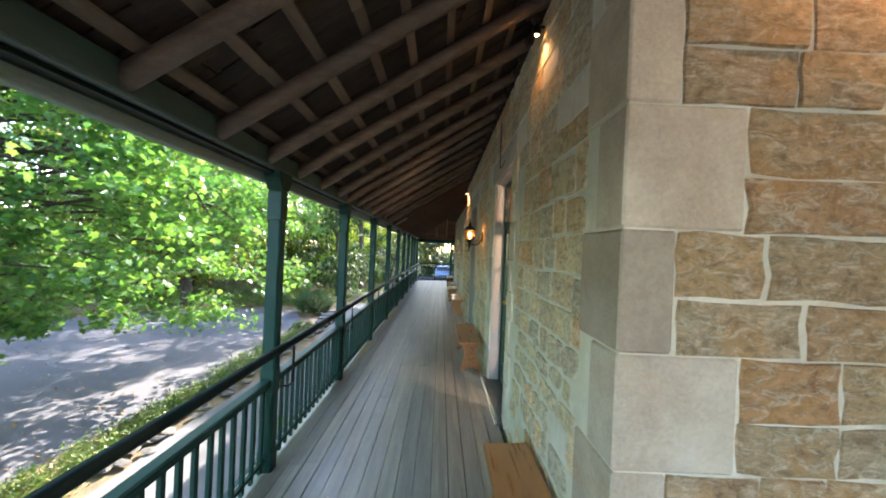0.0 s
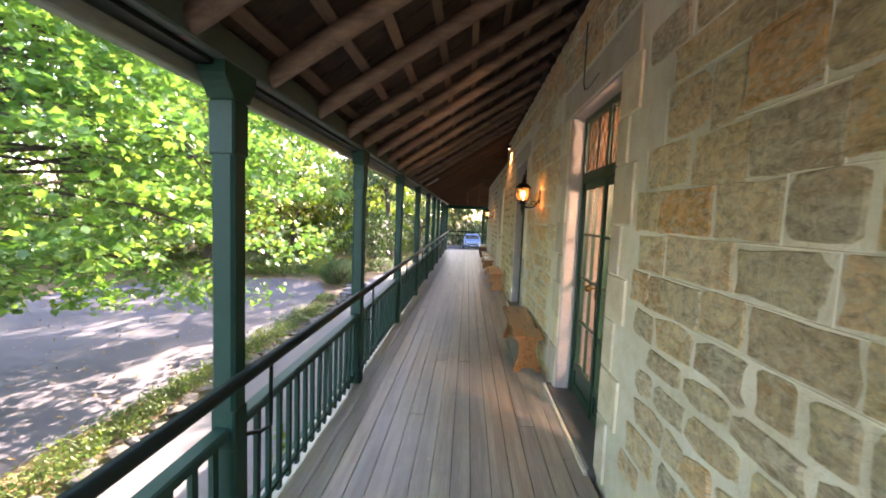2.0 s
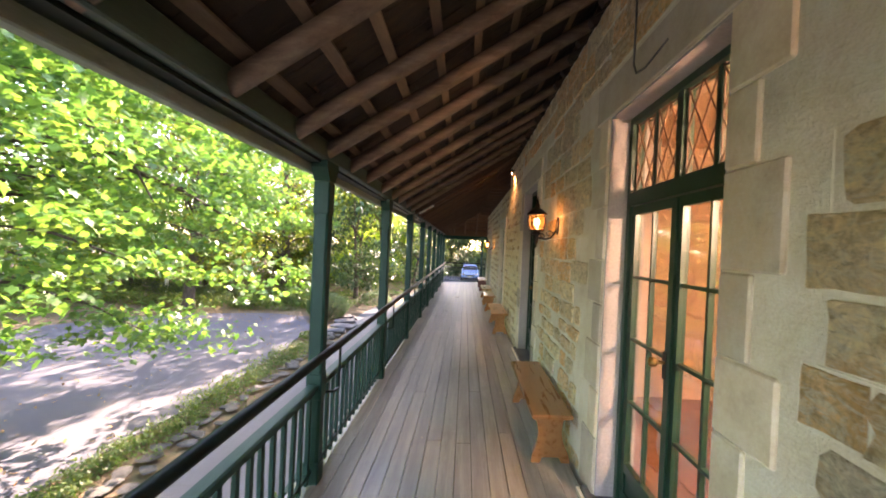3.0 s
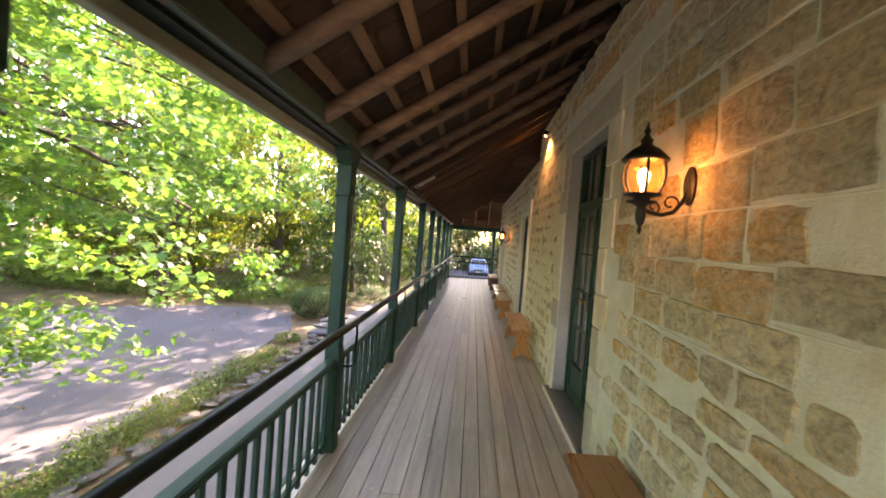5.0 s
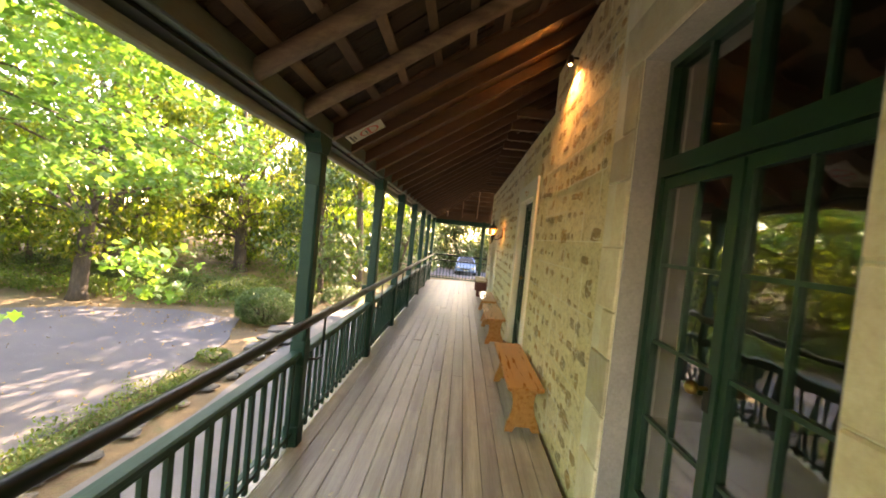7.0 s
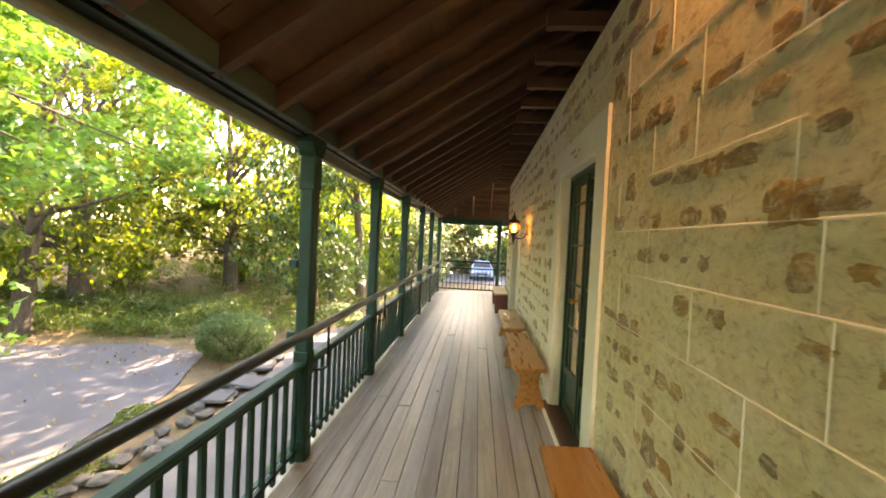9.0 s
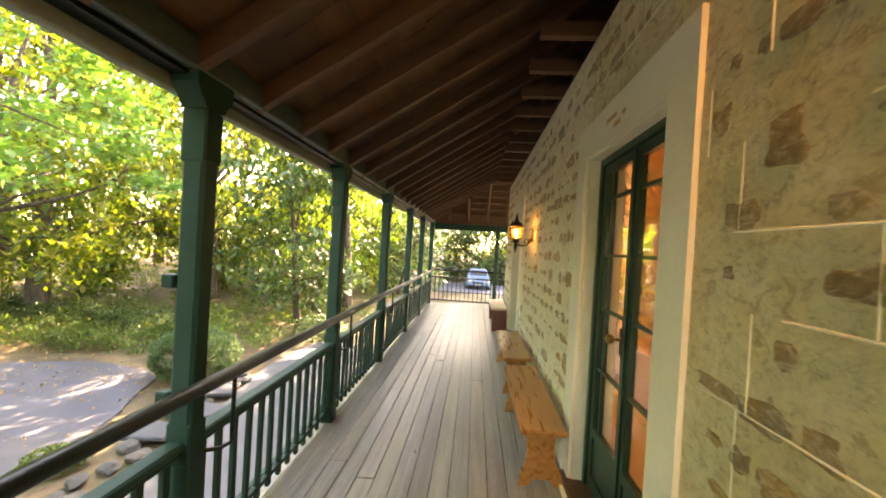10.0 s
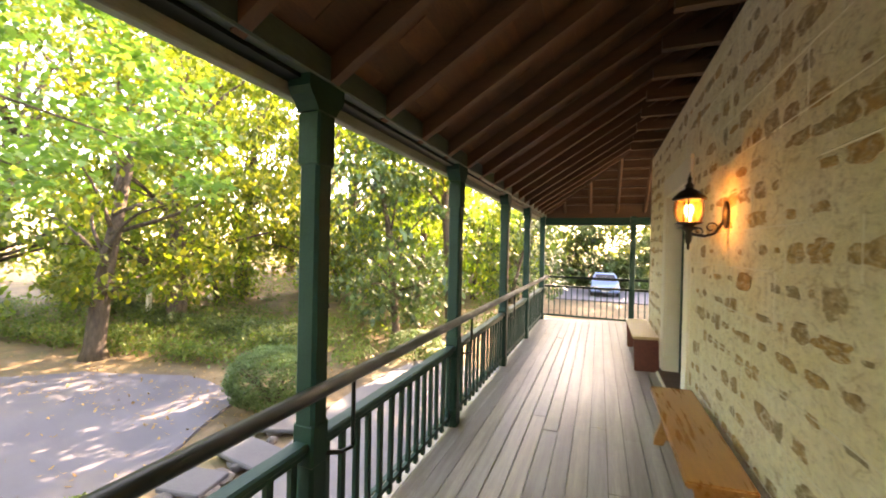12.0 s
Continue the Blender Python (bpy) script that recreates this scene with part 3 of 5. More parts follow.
x = -1.42
while x < 1.3:
    y = -5.0
    while y < 9.3:
        w = rng.uniform(0.09, 0.17)
        if rng.random() > 0.03:
            lap(x + rng.uniform(-0.03, 0.03), x + 0.36, y, y + w - rng.uniform(0.002, 0.012), rng.uniform(0.0, 0.012), 0.03 + rng.uniform(0, 0.01))
        y += w
    x += 0.2
ceiling_old = raw_mesh("ceiling", sv, sf, SHINGLE)
tagged(ceiling_old, "underside of old split timber shingles on battens", "ceiling", kind="structure")
sv, sf = [], []
for bx in np.arange(-1.36, 1.3, 0.24):
    y = -5.0
    while y < 9.3:
        w = rng.uniform(2.0, 3.5)
        j = rng.uniform(-0.015, 0.015)
        lap(bx + j, bx + j + 0.05, y, min(9.3, y + w), -0.028, -0.028)
        y += w
battens = raw_mesh("ceiling", sv, sf, BATTEN)
tagged(battens, "pale split battens under the shingles", "ceiling", kind="structure")
sv, sf = [], []
x = -1.42
while x < 1.3:
    w = 0.155
    y = 9.305
    while y < HIP - 1.3 - x + 0.05:
        ln = min(rng.uniform(0.22, 0.5), HIP - 1.3 - x + 0.06 - y)
        if ln > 0.02:
            lap(x, x + w - 0.004, y, y + ln - 0.004, rng.uniform(-0.02, -0.008), rng.uniform(-0.01, 0.0))
        y += max(ln, 0.05)
    x += w
ceiling_new = raw_mesh("ceiling", sv, sf, SARKING)
tagged(ceiling_new, "brown timber roof boards lapped between rafters", "ceiling", kind="structure")
bm = bmesh.new()
for i in range(11):
    yy = HIP + 0.1 - i * 0.23
    zz = roof_z(-1.3) + SLOPE * (HIP - yy) + 0.1
    box(bm, HIP - 1.3 - yy - 0.02 if i else -1.4, 4.6, yy - 0.05, yy + 0.05, zz, zz + 0.03)
ceiling_end = part("ceiling", bm, SAWN)
tagged(ceiling_end, "brown battens of the hipped roof end", "ceiling", kind="structure")
bm = bmesh.new()
for quad in (((-1.45, -5.1), (1.3, -5.1), (1.3, HIP - 2.6), (-1.45, HIP + 0.15)),):
    lo = [bm.verts.new((x, y, roof_z(x) + 0.21)) for x, y in quad]
    hi = [bm.verts.new((x, y, roof_z(x) + 0.25)) for x, y in quad]
    bm.faces.new(lo); bm.faces.new(hi)
    for i in range(4):
        bm.faces.new((lo[i], lo[(i + 1) % 4], hi[(i + 1) % 4], hi[i]))
for quad in (((-1.45, HIP + 0.15), (1.3, HIP - 2.6), (4.6, HIP - 2.6), (4.6, HIP + 0.15)),):
    lo = [bm.verts.new((x, y, roof_z(-1.3) + SLOPE * (HIP - y) + 0.21)) for x, y in quad]
    hi = [bm.verts.new((x, y, roof_z(-1.3) + SLOPE * (HIP - y) + 0.25)) for x, y in quad]
    bm.faces.new(lo); bm.faces.new(hi)
    for i in range(4):
        bm.faces.new((lo[i], lo[(i + 1) % 4], hi[(i + 1) % 4], hi[i]))
box(bm, 1.3, 6.5, 0.3, HIP - 2.5, 4.05, 4.15)
box(bm, 1.3, 6.5, -5.1, 0.3, 4.7, 4.8)
roof = part("roof", bm, SAWN)
tagged(roof, "sloping veranda roof cover", "roof", kind="structure")
# Added dark sheet: paints the shade of the open void over the wall.
back = thing("wall_attic", "dark sheet painted as the shaded void above the lower stone wall", "wall", kind="structure")
part("boarding", boxes((1.27, 1.31, 0.62, Y1 - 0.2, 3.16, 4.06), (WALL_X, 1.27, Y1 - 0.2, Y1 - 0.16, 3.18, 3.7), (WALL_BACK + 0.003, 1.27, 1.1, Y1 - 0.2, 3.16, 3.18)), VOID_SHADE, back)
for y in np.arange(10.95, Y1 - 0.2, 0.55):
    jo = part("ceiling_joist", boxes((0.42, 1.27, y - 0.035, y + 0.035, 3.19, 3.29)), SAWN)
    tagged(jo, "dark sawn joist end resting on the stone wall", "joist", "ceiling joists", "structure")

# eaves beam and fascia
beam = thing("eaves_beam", "green painted eaves beam along the veranda posts", "beam", kind="structure")
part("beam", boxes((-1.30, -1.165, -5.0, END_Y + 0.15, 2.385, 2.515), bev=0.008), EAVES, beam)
# Dark strip draws the shade line of the groove between beam and fascia.
part("shadow_bead", boxes((-1.305, -1.22, -5.0, END_Y + 0.15, 2.365, 2.384)), RAIL, beam, "dark strip for the shaded groove under the eaves beam")
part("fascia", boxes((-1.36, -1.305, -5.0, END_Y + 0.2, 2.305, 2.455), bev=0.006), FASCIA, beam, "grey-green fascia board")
part("end_board", boxes((-1.165, 4.5, END_Y + 0.08, END_Y + 0.11, 2.20, 2.66)), SAWN, beam, "brown board above the end beam")
# Darker green than the eaves beam, putting this beam's shade into its colour.
part("end_beam", boxes((-1.165, 4.5, END_Y - 0.06, END_Y + 0.07, 2.19, 2.36), bev=0.008), GREEN, beam)


# ---------- posts and railing ----------
def make_post():
    p = thing("veranda_post", "dark green painted timber veranda post with chamfered shaft", "post", "veranda posts")
    bm = boxes((-0.055, 0.055, -0.055, 0.055, -0.02, 2.385))
    es = [e for e in bm.edges if abs(e.verts[0].co.z - e.verts[1].co.z) > 1]
    bmesh.ops.bevel(bm, geom=es, offset=0.016, segments=1, affect="EDGES")
    part("shaft", bm, GREEN, p)
    part("neck", boxes((-0.061, 0.061, -0.061, 0.061, 2.0, 2.245), bev=0.010), GREEN, p)
    part("rail_block", boxes((-0.059, 0.059, -0.059, 0.059, 0.62, 0.82), bev=0.01), GREEN, p)
    part("plinth", boxes((-0.061, 0.061, -0.061, 0.061, -0.02, 0.16), bev=0.01), GREEN, p)
    bm = bmesh.new()
    prof = [(-0.125, 2.385), (-0.125, 2.335), (-0.11, 2.305), (-0.085, 2.280), (-0.062, 2.245), (0.062, 2.245), (0.085, 2.280), (0.11, 2.305), (0.125, 2.335), (0.125, 2.385)]
    f0 = bm.faces.new([bm.verts.new((-0.06, y, z)) for y, z in prof])
    ex = bmesh.ops.extrude_face_region(bm, geom=[f0])
    bmesh.ops.translate(bm, verts=[v for v in ex["geom"] if isinstance(v, bmesh.types.BMVert)], vec=(0.12, 0, 0))
    part("capital", bm, GREEN, p, "curved bracket capital")
    return p


post = make_post()
post.location = (RAIL_X, POSTS[0], 0)
for y in POSTS[1:]:
    p = copy_thing(post, pose(RAIL_X, y, 0))
    if abs(y - 11.50) < 0.1:
        for z in (0.93, 1.46):
            part("cleat", boxes((-0.11, -0.050, -0.07, -0.01, z - 0.03, z + 0.03), bev=0.006), GREEN, p)
copy_thing(post, pose(0.68, END_Y, -0.005))

railing = thing("railing", "dark green timber balustrade with a gloss handrail", "railing", kind="structure")
bal_me = mesh_of("baluster", boxes((-0.012, 0.012, -0.019, 0.019, 0.03, 0.69)), GREEN)


def rail_bay(a, b):
    part("cap_rail", boxes((RAIL_X - 0.042, RAIL_X + 0.042, a, b, 0.70, 0.742), (RAIL_X - 0.018, RAIL_X + 0.018, a, b, 0.66, 0.70), bev=0.01), BEAM_GREEN, railing, "worn grey-green cap rail")
    part("bottom_rail", boxes((RAIL_X - 0.014, RAIL_X + 0.014, a, b, 0.085, 0.115)), GREEN, railing)
    n = round((b - a) / 0.137)
    for i in range(n):
        y = a + (i + 0.5) * (b - a) / n
        piece("baluster", bal_me, railing, pose(RAIL_X, y, 0, 0, rng.normal(0, 0.4), rng.normal(0, 2)))


for a, b in zip(POSTS, POSTS[1:]):
    rail_bay(a + 0.053, b - 0.053)
bm = bmesh.new()
prof = [(0.034 * math.cos(math.tau * q / 8 + math.pi / 8), 1.005 + 0.032 * math.sin(math.tau * q / 8 + math.pi / 8)) for q in range(8)]
hx = -1.105
r0 = [bm.verts.new((hx + x, -4.9, z)) for x, z in prof]
r1 = [bm.verts.new((hx + x, END_Y - 0.05, z)) for x, z in prof]
for k in range(8):
    bm.faces.new((r0[k], r0[(k + 1) % 8], r1[(k + 1) % 8], r1[k]))
bm.faces.new(r0[::-1]); bm.faces.new(r1)
part("handrail", bm, RAIL, railing, "black-green gloss handrail", smooth=True)
for y in POSTS[:-1]:
    bm = bmesh.new()
    tube(bm, [(hx, y + 0.16, 0.978), (hx, y + 0.16, 0.70), (hx + 0.005, y + 0.15, 0.655), (hx - 0.02, y + 0.10, 0.645), (-1.18, y + 0.045, 0.655)], 0.011, 6)
    part("rail_bracket", bm, RAIL, railing, "bent iron bracket")
# end railing
ez = 0.05
part("cap_rail", boxes((-1.165, 4.4, END_Y - 0.05, END_Y + 0.05, 0.72 + ez, 0.76 + ez)), RAIL, railing)
part("handrail", boxes((-1.165, 4.4, END_Y - 0.04, END_Y + 0.03, 0.93 + ez, 0.98 + ez), bev=0.012), RAIL, railing)
part("bottom_rail", boxes((-1.165, 4.4, END_Y - 0.015, END_Y + 0.015, 0.05 + ez, 0.09 + ez)), GREEN, railing)
end_me = mesh_of("baluster", boxes((-0.010, 0.010, -0.010, 0.010, 0.06, 0.74)), GREEN)
for i in range(26):
    piece("baluster", end_me, railing, pose(-1.06 + i * 0.125, END_Y, ez))


# ---------- doors ----------
def leaf(door, y0, y1, z0, z1, x, cols, rows, kick):
    """One glazed leaf: stiles, rails and glazing bars, its panes, a solid kick panel."""
    st = 0.055
    dims = [(x - 0.02, x + 0.02, y0, y0 + st, z0, z1), (x - 0.02, x + 0.02, y1 - st, y1, z0, z1), (x - 0.02, x + 0.02, y0 + st, y1 - st, z1 - st, z1), (x - 0.02, x + 0.02, y0 + st, y1 - st, z0, z0 + 0.09), (x - 0.02, x + 0.02, y0 + st, y1 - st, z0 + kick, z0 + kick + 0.06)]
    ya, yb, za, zb = y0 + st, y1 - st, z0 + kick + 0.06, z1 - st
    cy = [ya + (yb - ya) * c for c in cols]
    cz = [za + (zb - za) * r for r in rows]
    for c in cy:
        dims.append((x - 0.014, x + 0.014, c - 0.009, c + 0.009, za, zb))
    for r in cz:
        dims.append((x - 0.0135, x + 0.0135, ya, yb, r - 0.009, r + 0.009))
    lf = part("door_leaf", boxes(*dims), GREEN_DOOR, door)
    part("kick_panel", boxes((x - 0.008, x + 0.008, ya, yb, z0 + 0.09, z0 + kick)), GREEN_DOOR, lf)
    ey, ezz = [ya] + cy + [yb], [za] + cz + [zb]
    for p, q in zip(ey, ey[1:]):
        for u, v in zip(ezz, ezz[1:]):
            g = part("pane", boxes((x - 0.002, x + 0.002, p + 0.004, q - 0.004, u + 0.004, v - 0.004)), GLASS, lf, "clear glass")
            g.visible_shadow = False
    return lf


def handle(door, x, y, z):
    bm = bmesh.new()
    tube(bm, [(x - 0.02, y, z), (x - 0.075, y, z)], 0.009, 8)
    lathe(bm, [(0.0, -0.028), (0.02, -0.02), (0.027, 0.0), (0.02, 0.02), (0.0, 0.028)], (x - 0.085, y, z), 10)
    part("door_knob", bm, BRASS, door, "aged brass knob", smooth=True)
    part("lock_plate", boxes((x - 0.026, x - 0.02, y - 0.02, y + 0.02, z - 0.09, z + 0.06)), IRON, door)


def french_doors(k, opening, transom, cols, rows, kick, label, recess=0.17):
    a, b, z0, z1 = opening
    x = WALL_X + recess
    d = thing("door_%d" % k, label, "door", kind="structure")
    f = 0.055
    head = transom if transom else z1
    dims = [(x - 0.04, x + 0.05, a + 0.012, a + f, z0, z1 - 0.012), (x - 0.04, x + 0.05, b - f, b - 0.012, z0, z1 - 0.012), (x - 0.04, x + 0.05, a + f, b - f, z1 - f, z1 - 0.012)]
    if transom:
        dims += [(x - 0.04, x + 0.05, a + f, b - f, transom, transom + 0.09), (x - 0.03, x + 0.03, (a + b) / 2 - 0.03, (a + b) / 2 + 0.03, transom + 0.09, z1 - f)]
    part("door_frame", boxes(*dims), GREEN_DOOR, d)
    mid = (a + b) / 2
    top = (transom if transom else z1 - f) - 0.006
    leaf(d, a + f + 0.004, mid - 0.003, z0 + 0.012, top, x, [1 - c for c in cols][::-1], rows, kick)
    leaf(d, mid + 0.003, b - f - 0.004, z0 + 0.012, top, x, cols, rows, kick)
    part("meeting_bead", boxes((x - 0.034, x - 0.021, mid - 0.022, mid + 0.022, z0 + 0.02, top - 0.01)), GREEN_DOOR, d)
    handle(d, x - 0.01, mid + 0.028, z0 + 1.10)
    return d


def transom_lights(d, opening, transom, leaded):
    a, b, z0, z1 = opening
    x, f, mid = WALL_X + 0.17, 0.055, (opening[0] + opening[1]) / 2
    za, zb = transom + 0.09, z1 - f
    for p, q in ((a + f, mid - 0.03), (mid + 0.03, b - f)):
        h = (p + q) / 2
        part("glazing_bar", boxes((x - 0.015, x + 0.015, h - 0.011, h + 0.011, za, zb)), GREEN_DOOR, d)
        for u, v in ((p, h - 0.011), (h + 0.011, q)):
            g = part("pane", boxes((x - 0.002, x + 0.002, u + 0.003, v - 0.003, za + 0.003, zb - 0.003)), GLASS, d, "clear glass")
            g.visible_shadow = False
            if leaded:
                bm = bmesh.new()
                w, hh, n = v - u, zb - za, 2
                c = w / n
                rows_n = max(2, round(hh / (c * 1.7)))
                s = hh / rows_n
                for i in range(-rows_n, n + 1):
                    for sg in (1, -1):
                        pts = []
                        for t in np.linspace(0, 1, 2 * rows_n * 2 + 1):
                            yy = (i * c + t * rows_n * c) if sg > 0 else (w - i * c - t * rows_n * c)
                            zz = t * hh
                            if -1e-6 <= yy <= w + 1e-6:
                                pts.append((x - 0.006, u + yy, za + zz))
                        if len(pts) > 1:
                            tube(bm, [pts[0], pts[-1]], 0.005, 4)
                for yy in (u + 0.012, v - 0.012):
                    tube(bm, [(x - 0.006, yy, za), (x - 0.006, yy, zb)], 0.006, 4)
                for zz in (za + 0.012, zb - 0.012):
                    tube(bm, [(x - 0.006, u, zz), (x - 0.006, v, zz)], 0.006, 4)
                part("lead_lattice", bm, LEAD, d, "diamond lead cames")


T1, T2 = 2.13, 2.14
d1 = french_doors(1, D1, T1, [0.5], [0.25, 0.5, 0.75], 0.22, "closed green French doors with a diamond-leaded fanlight")
transom_lights(d1, D1, T1, True)
d2 = french_doors(2, D2, T2, [0.5], [0.25, 0.5, 0.75], 0.3, "closed green French doors onto a dark room")
transom_lights(d2, D2, T2, False)
d3 = french_doors(3, D3, 0, [0.78], [0.235, 0.47, 0.68, 0.9], 0.34, "closed green French doors in a cream surround", 0.115)
d4 = french_doors(4, D4, 0, [0.78], [0.235, 0.47, 0.68, 0.9], 0.34, "closed green French doors with grey reveal", 0.20)

# ---------- rooms behind the doors ----------
def room(k, y0, y1, mat, floor_mat, label):
    r = thing("room_%d" % k, label, "room", kind="structure")
    part("room_wall", boxes((WALL_BACK + 0.002, 5.0, y0, y0 + 0.1, 0.0, 3.1), (WALL_BACK + 0.002, 5.0, y1 - 0.1, y1, 0.0, 3.1), (5.0, 5.1, y0, y1, 0.0, 3.1)), mat, r)
    part("room_ceiling", boxes((WALL_BACK + 0.002, 5.1, y0, y1, 3.1, 3.15)), mat, r)
    part("room_floor", boxes((WALL_BACK + 0.002, 5.1, y0, y1, 0.0, 0.11)), floor_mat, r)
    return r


def room_lamp(x, y, z, watts, col=(1.0, 0.62, 0.30)):
    t = thing("ceiling_lamp", "round warm glass ceiling lamp in a room", "ceiling lamp", at=(x, y, z))
    bm = bmesh.new()
    lathe(bm, [(0.0, -0.12), (0.10, -0.10), (0.15, -0.03), (0.13, 0.03), (0.05, 0.07)], (0, 0, 0), 16)
    part("shade", bm, glow("lamp shade glow", col, 6.0), t, smooth=True)
    part("rod", lathe(bmesh.new(), [(0.012, 0.065), (0.012, 3.1 - z)], (0, 0, 0), 8), BRASS, t)
    l = new("room_light", bpy.data.lights.new("room_light", "POINT"))
    l.data.energy, l.data.color, l.data.shadow_soft_size = watts, col, 0.15
    l.location = (x, y, z - 0.3)
    return t


room(1, 1.6, 6.6, ROOM_WALL, ROOM_FLOOR, "warmly lit apricot room with a red-brown floor")
# Rooms 2 and 4: the gloom is in the wall and floor colour.
room(2, 6.7, 10.4, ROOM_SHADED, ROOM_SHADED, "unlit room")
room(3, 10.5, 15.4, ROOM_WALL, ROOM_FLOOR, "orange lit room behind French doors")
room(4, 15.5, 19.1, ROOM_SHADED, ROOM_SHADED, "unlit room")
room_lamp(1.9, 2.3, 2.5, 20, (1.0, 0.74, 0.50))
room_lamp(3.0, 13.6, 2.5, 10, (1.0, 0.72, 0.42))


def picture(y, z, x):
    p = thing("framed_picture", "dark framed landscape picture on the room wall", "picture")
    part("picture_frame", boxes((x - 0.03, x, y - 0.28, y + 0.28, z - 0.34, z - 0.30), (x - 0.03, x, y - 0.28, y + 0.28, z + 0.30, z + 0.34), (x - 0.03, x, y - 0.28, y - 0.24, z - 0.30, z + 0.30), (x - 0.03, x, y + 0.24, y + 0.28, z - 0.30, z + 0.30)), IRON, p)
    part("canvas", boxes((x - 0.012, x - 0.004, y - 0.24, y + 0.24, z - 0.30, z + 0.30)), surface("dim landscape print", [(0.10, 0.09, 0.05), (0.20, 0.17, 0.10), (0.35, 0.30, 0.2)], 0.5, 6), p)


picture(5.6, 1.75, 4.998)


def curtain(y0, y1, x, z0, z1, mat, label):
    bm = bmesh.new()
    n = 40
    lo, hi = [], []
    for i in range(n + 1):
        y = y0 + (y1 - y0) * i / n
        w = 0.018 * math.sin(i * 0.7) + 0.006 * math.sin(i * 1.9)
        lo.append(bm.verts.new((x + w * 1.3, y, z0)))
        hi.append(bm.verts.new((x + w, y, z1)))
    for i in range(n):
        bm.faces.new((lo[i], lo[i + 1], hi[i + 1], hi[i]))
    bmesh.ops.solidify(bm, geom=list(bm.faces), thickness=0.006)
    c = part("curtain", bm, mat, smooth=True)
    return tagged(c, label, "curtain")


curtain(11.3, 12.78, 1.16, 0.13, 2.42, DRAPE, "thin orange curtain drawn behind the glazed doors")
sofa = thing("sofa", "dark low sofa on the red-brown floor", "sofa", at=(4.2, 5.4, 0.11))
part("sofa_base", boxes((-0.4, 0.4, -0.7, 0.7, 0.08, 0.36), bev=0.03), BENCH_DARK, sofa)
part("sofa_back", boxes((0.22, 0.42, -0.7, 0.7, 0.365, 0.80), bev=0.05), SHEER, sofa)
for sx in (-0.33, 0.33):
    for sy in (-0.62, 0.62):
        part("sofa_leg", boxes((sx - 0.03, sx + 0.03, sy - 0.03, sy + 0.03, 0.0, 0.08)), BENCH_DARK, sofa)


# ---------- benches ----------
def make_bench(y0, y1, x0, x1, mat, label, h=0.43, top_mat=None, solid=False):
    L, w = y1 - y0, x1 - x0
    cx = (x0 + x1) / 2
    b = thing("bench", label, "bench", "benches along the wall")
    b.matrix_basis = pose(cx, (y0 + y1) / 2, floor_z(cx) + 0.002, 0, TILT, 0)
    bm = boxes((-w / 2, w / 2, -L / 2, L / 2, h - 0.036, h))
    bmesh.ops.bevel(bm, geom=list(bm.edges), offset=0.009, segments=2, affect="EDGES")
    part("seat", bm, top_mat or mat, b)
    for s in (-1, 1):
        yy = s * (L / 2 - (0.13 if not solid else 0.04))
        bm = bmesh.new()
        hw = w / 2
        pr = [(-hw * 0.98, 0.0), (-hw * 0.9, 0.07), (-hw * 0.66, 0.16), (-hw * 0.58, 0.24), (-hw * 0.64, 0.32), (-hw * 0.8, h - 0.036)] if not solid else [(-hw * 0.94, 0.0), (-hw * 0.94, h - 0.036)]
        pts = pr + [(-x, z) for x, z in reversed(pr)]
        if not solid:
            k = pts.index((hw * 0.98, 0.0))
            pts = pts[:k + 1] + [(hw * 0.55, 0.0), (hw * 0.4, 0.045), (-hw * 0.4, 0.045), (-hw * 0.55, 0.0)]
        f0 = bm.faces.new([bm.verts.new((x, yy - 0.018, z)) for x, z in pts])
        ex = bmesh.ops.extrude_face_region(bm, geom=[f0])
        bmesh.ops.translate(bm, verts=[v for v in ex["geom"] if isinstance(v, bmesh.types.BMVert)], vec=(0, 0.036, 0))
        part("leg", bm, mat, b)
    part("stretcher", boxes((-0.016, 0.016, -L / 2 + 0.15, L / 2 - 0.15, h - 0.13, h - 0.037)), mat, b)
    return b


make_bench(0.30, 1.84, 0.47, 0.78, BENCH, "varnished orange-brown wooden bench by the corner")
make_bench(4.76, 6.27, 0.45, 0.77, BENCH_DARK, "dark varnished wooden bench against the stone wall")
make_bench(9.55, 11.02, 0.46, 0.77, BENCH, "varnished orange-brown wooden bench against the stone wall")
make_bench(12.42, 13.92, 0.44, 0.75, BENCH, "varnished orange-brown bench beside the cream doorway")
make_bench(14.16, 15.66, 0.45, 0.76, BENCH, "varnished orange-brown bench below the wall lantern")
make_bench(17.62, 19.1, 0.46, 0.77, BENCH_RED, "dark red wooden bench with a pale worn top", 0.45, PALE_WOOD, True)


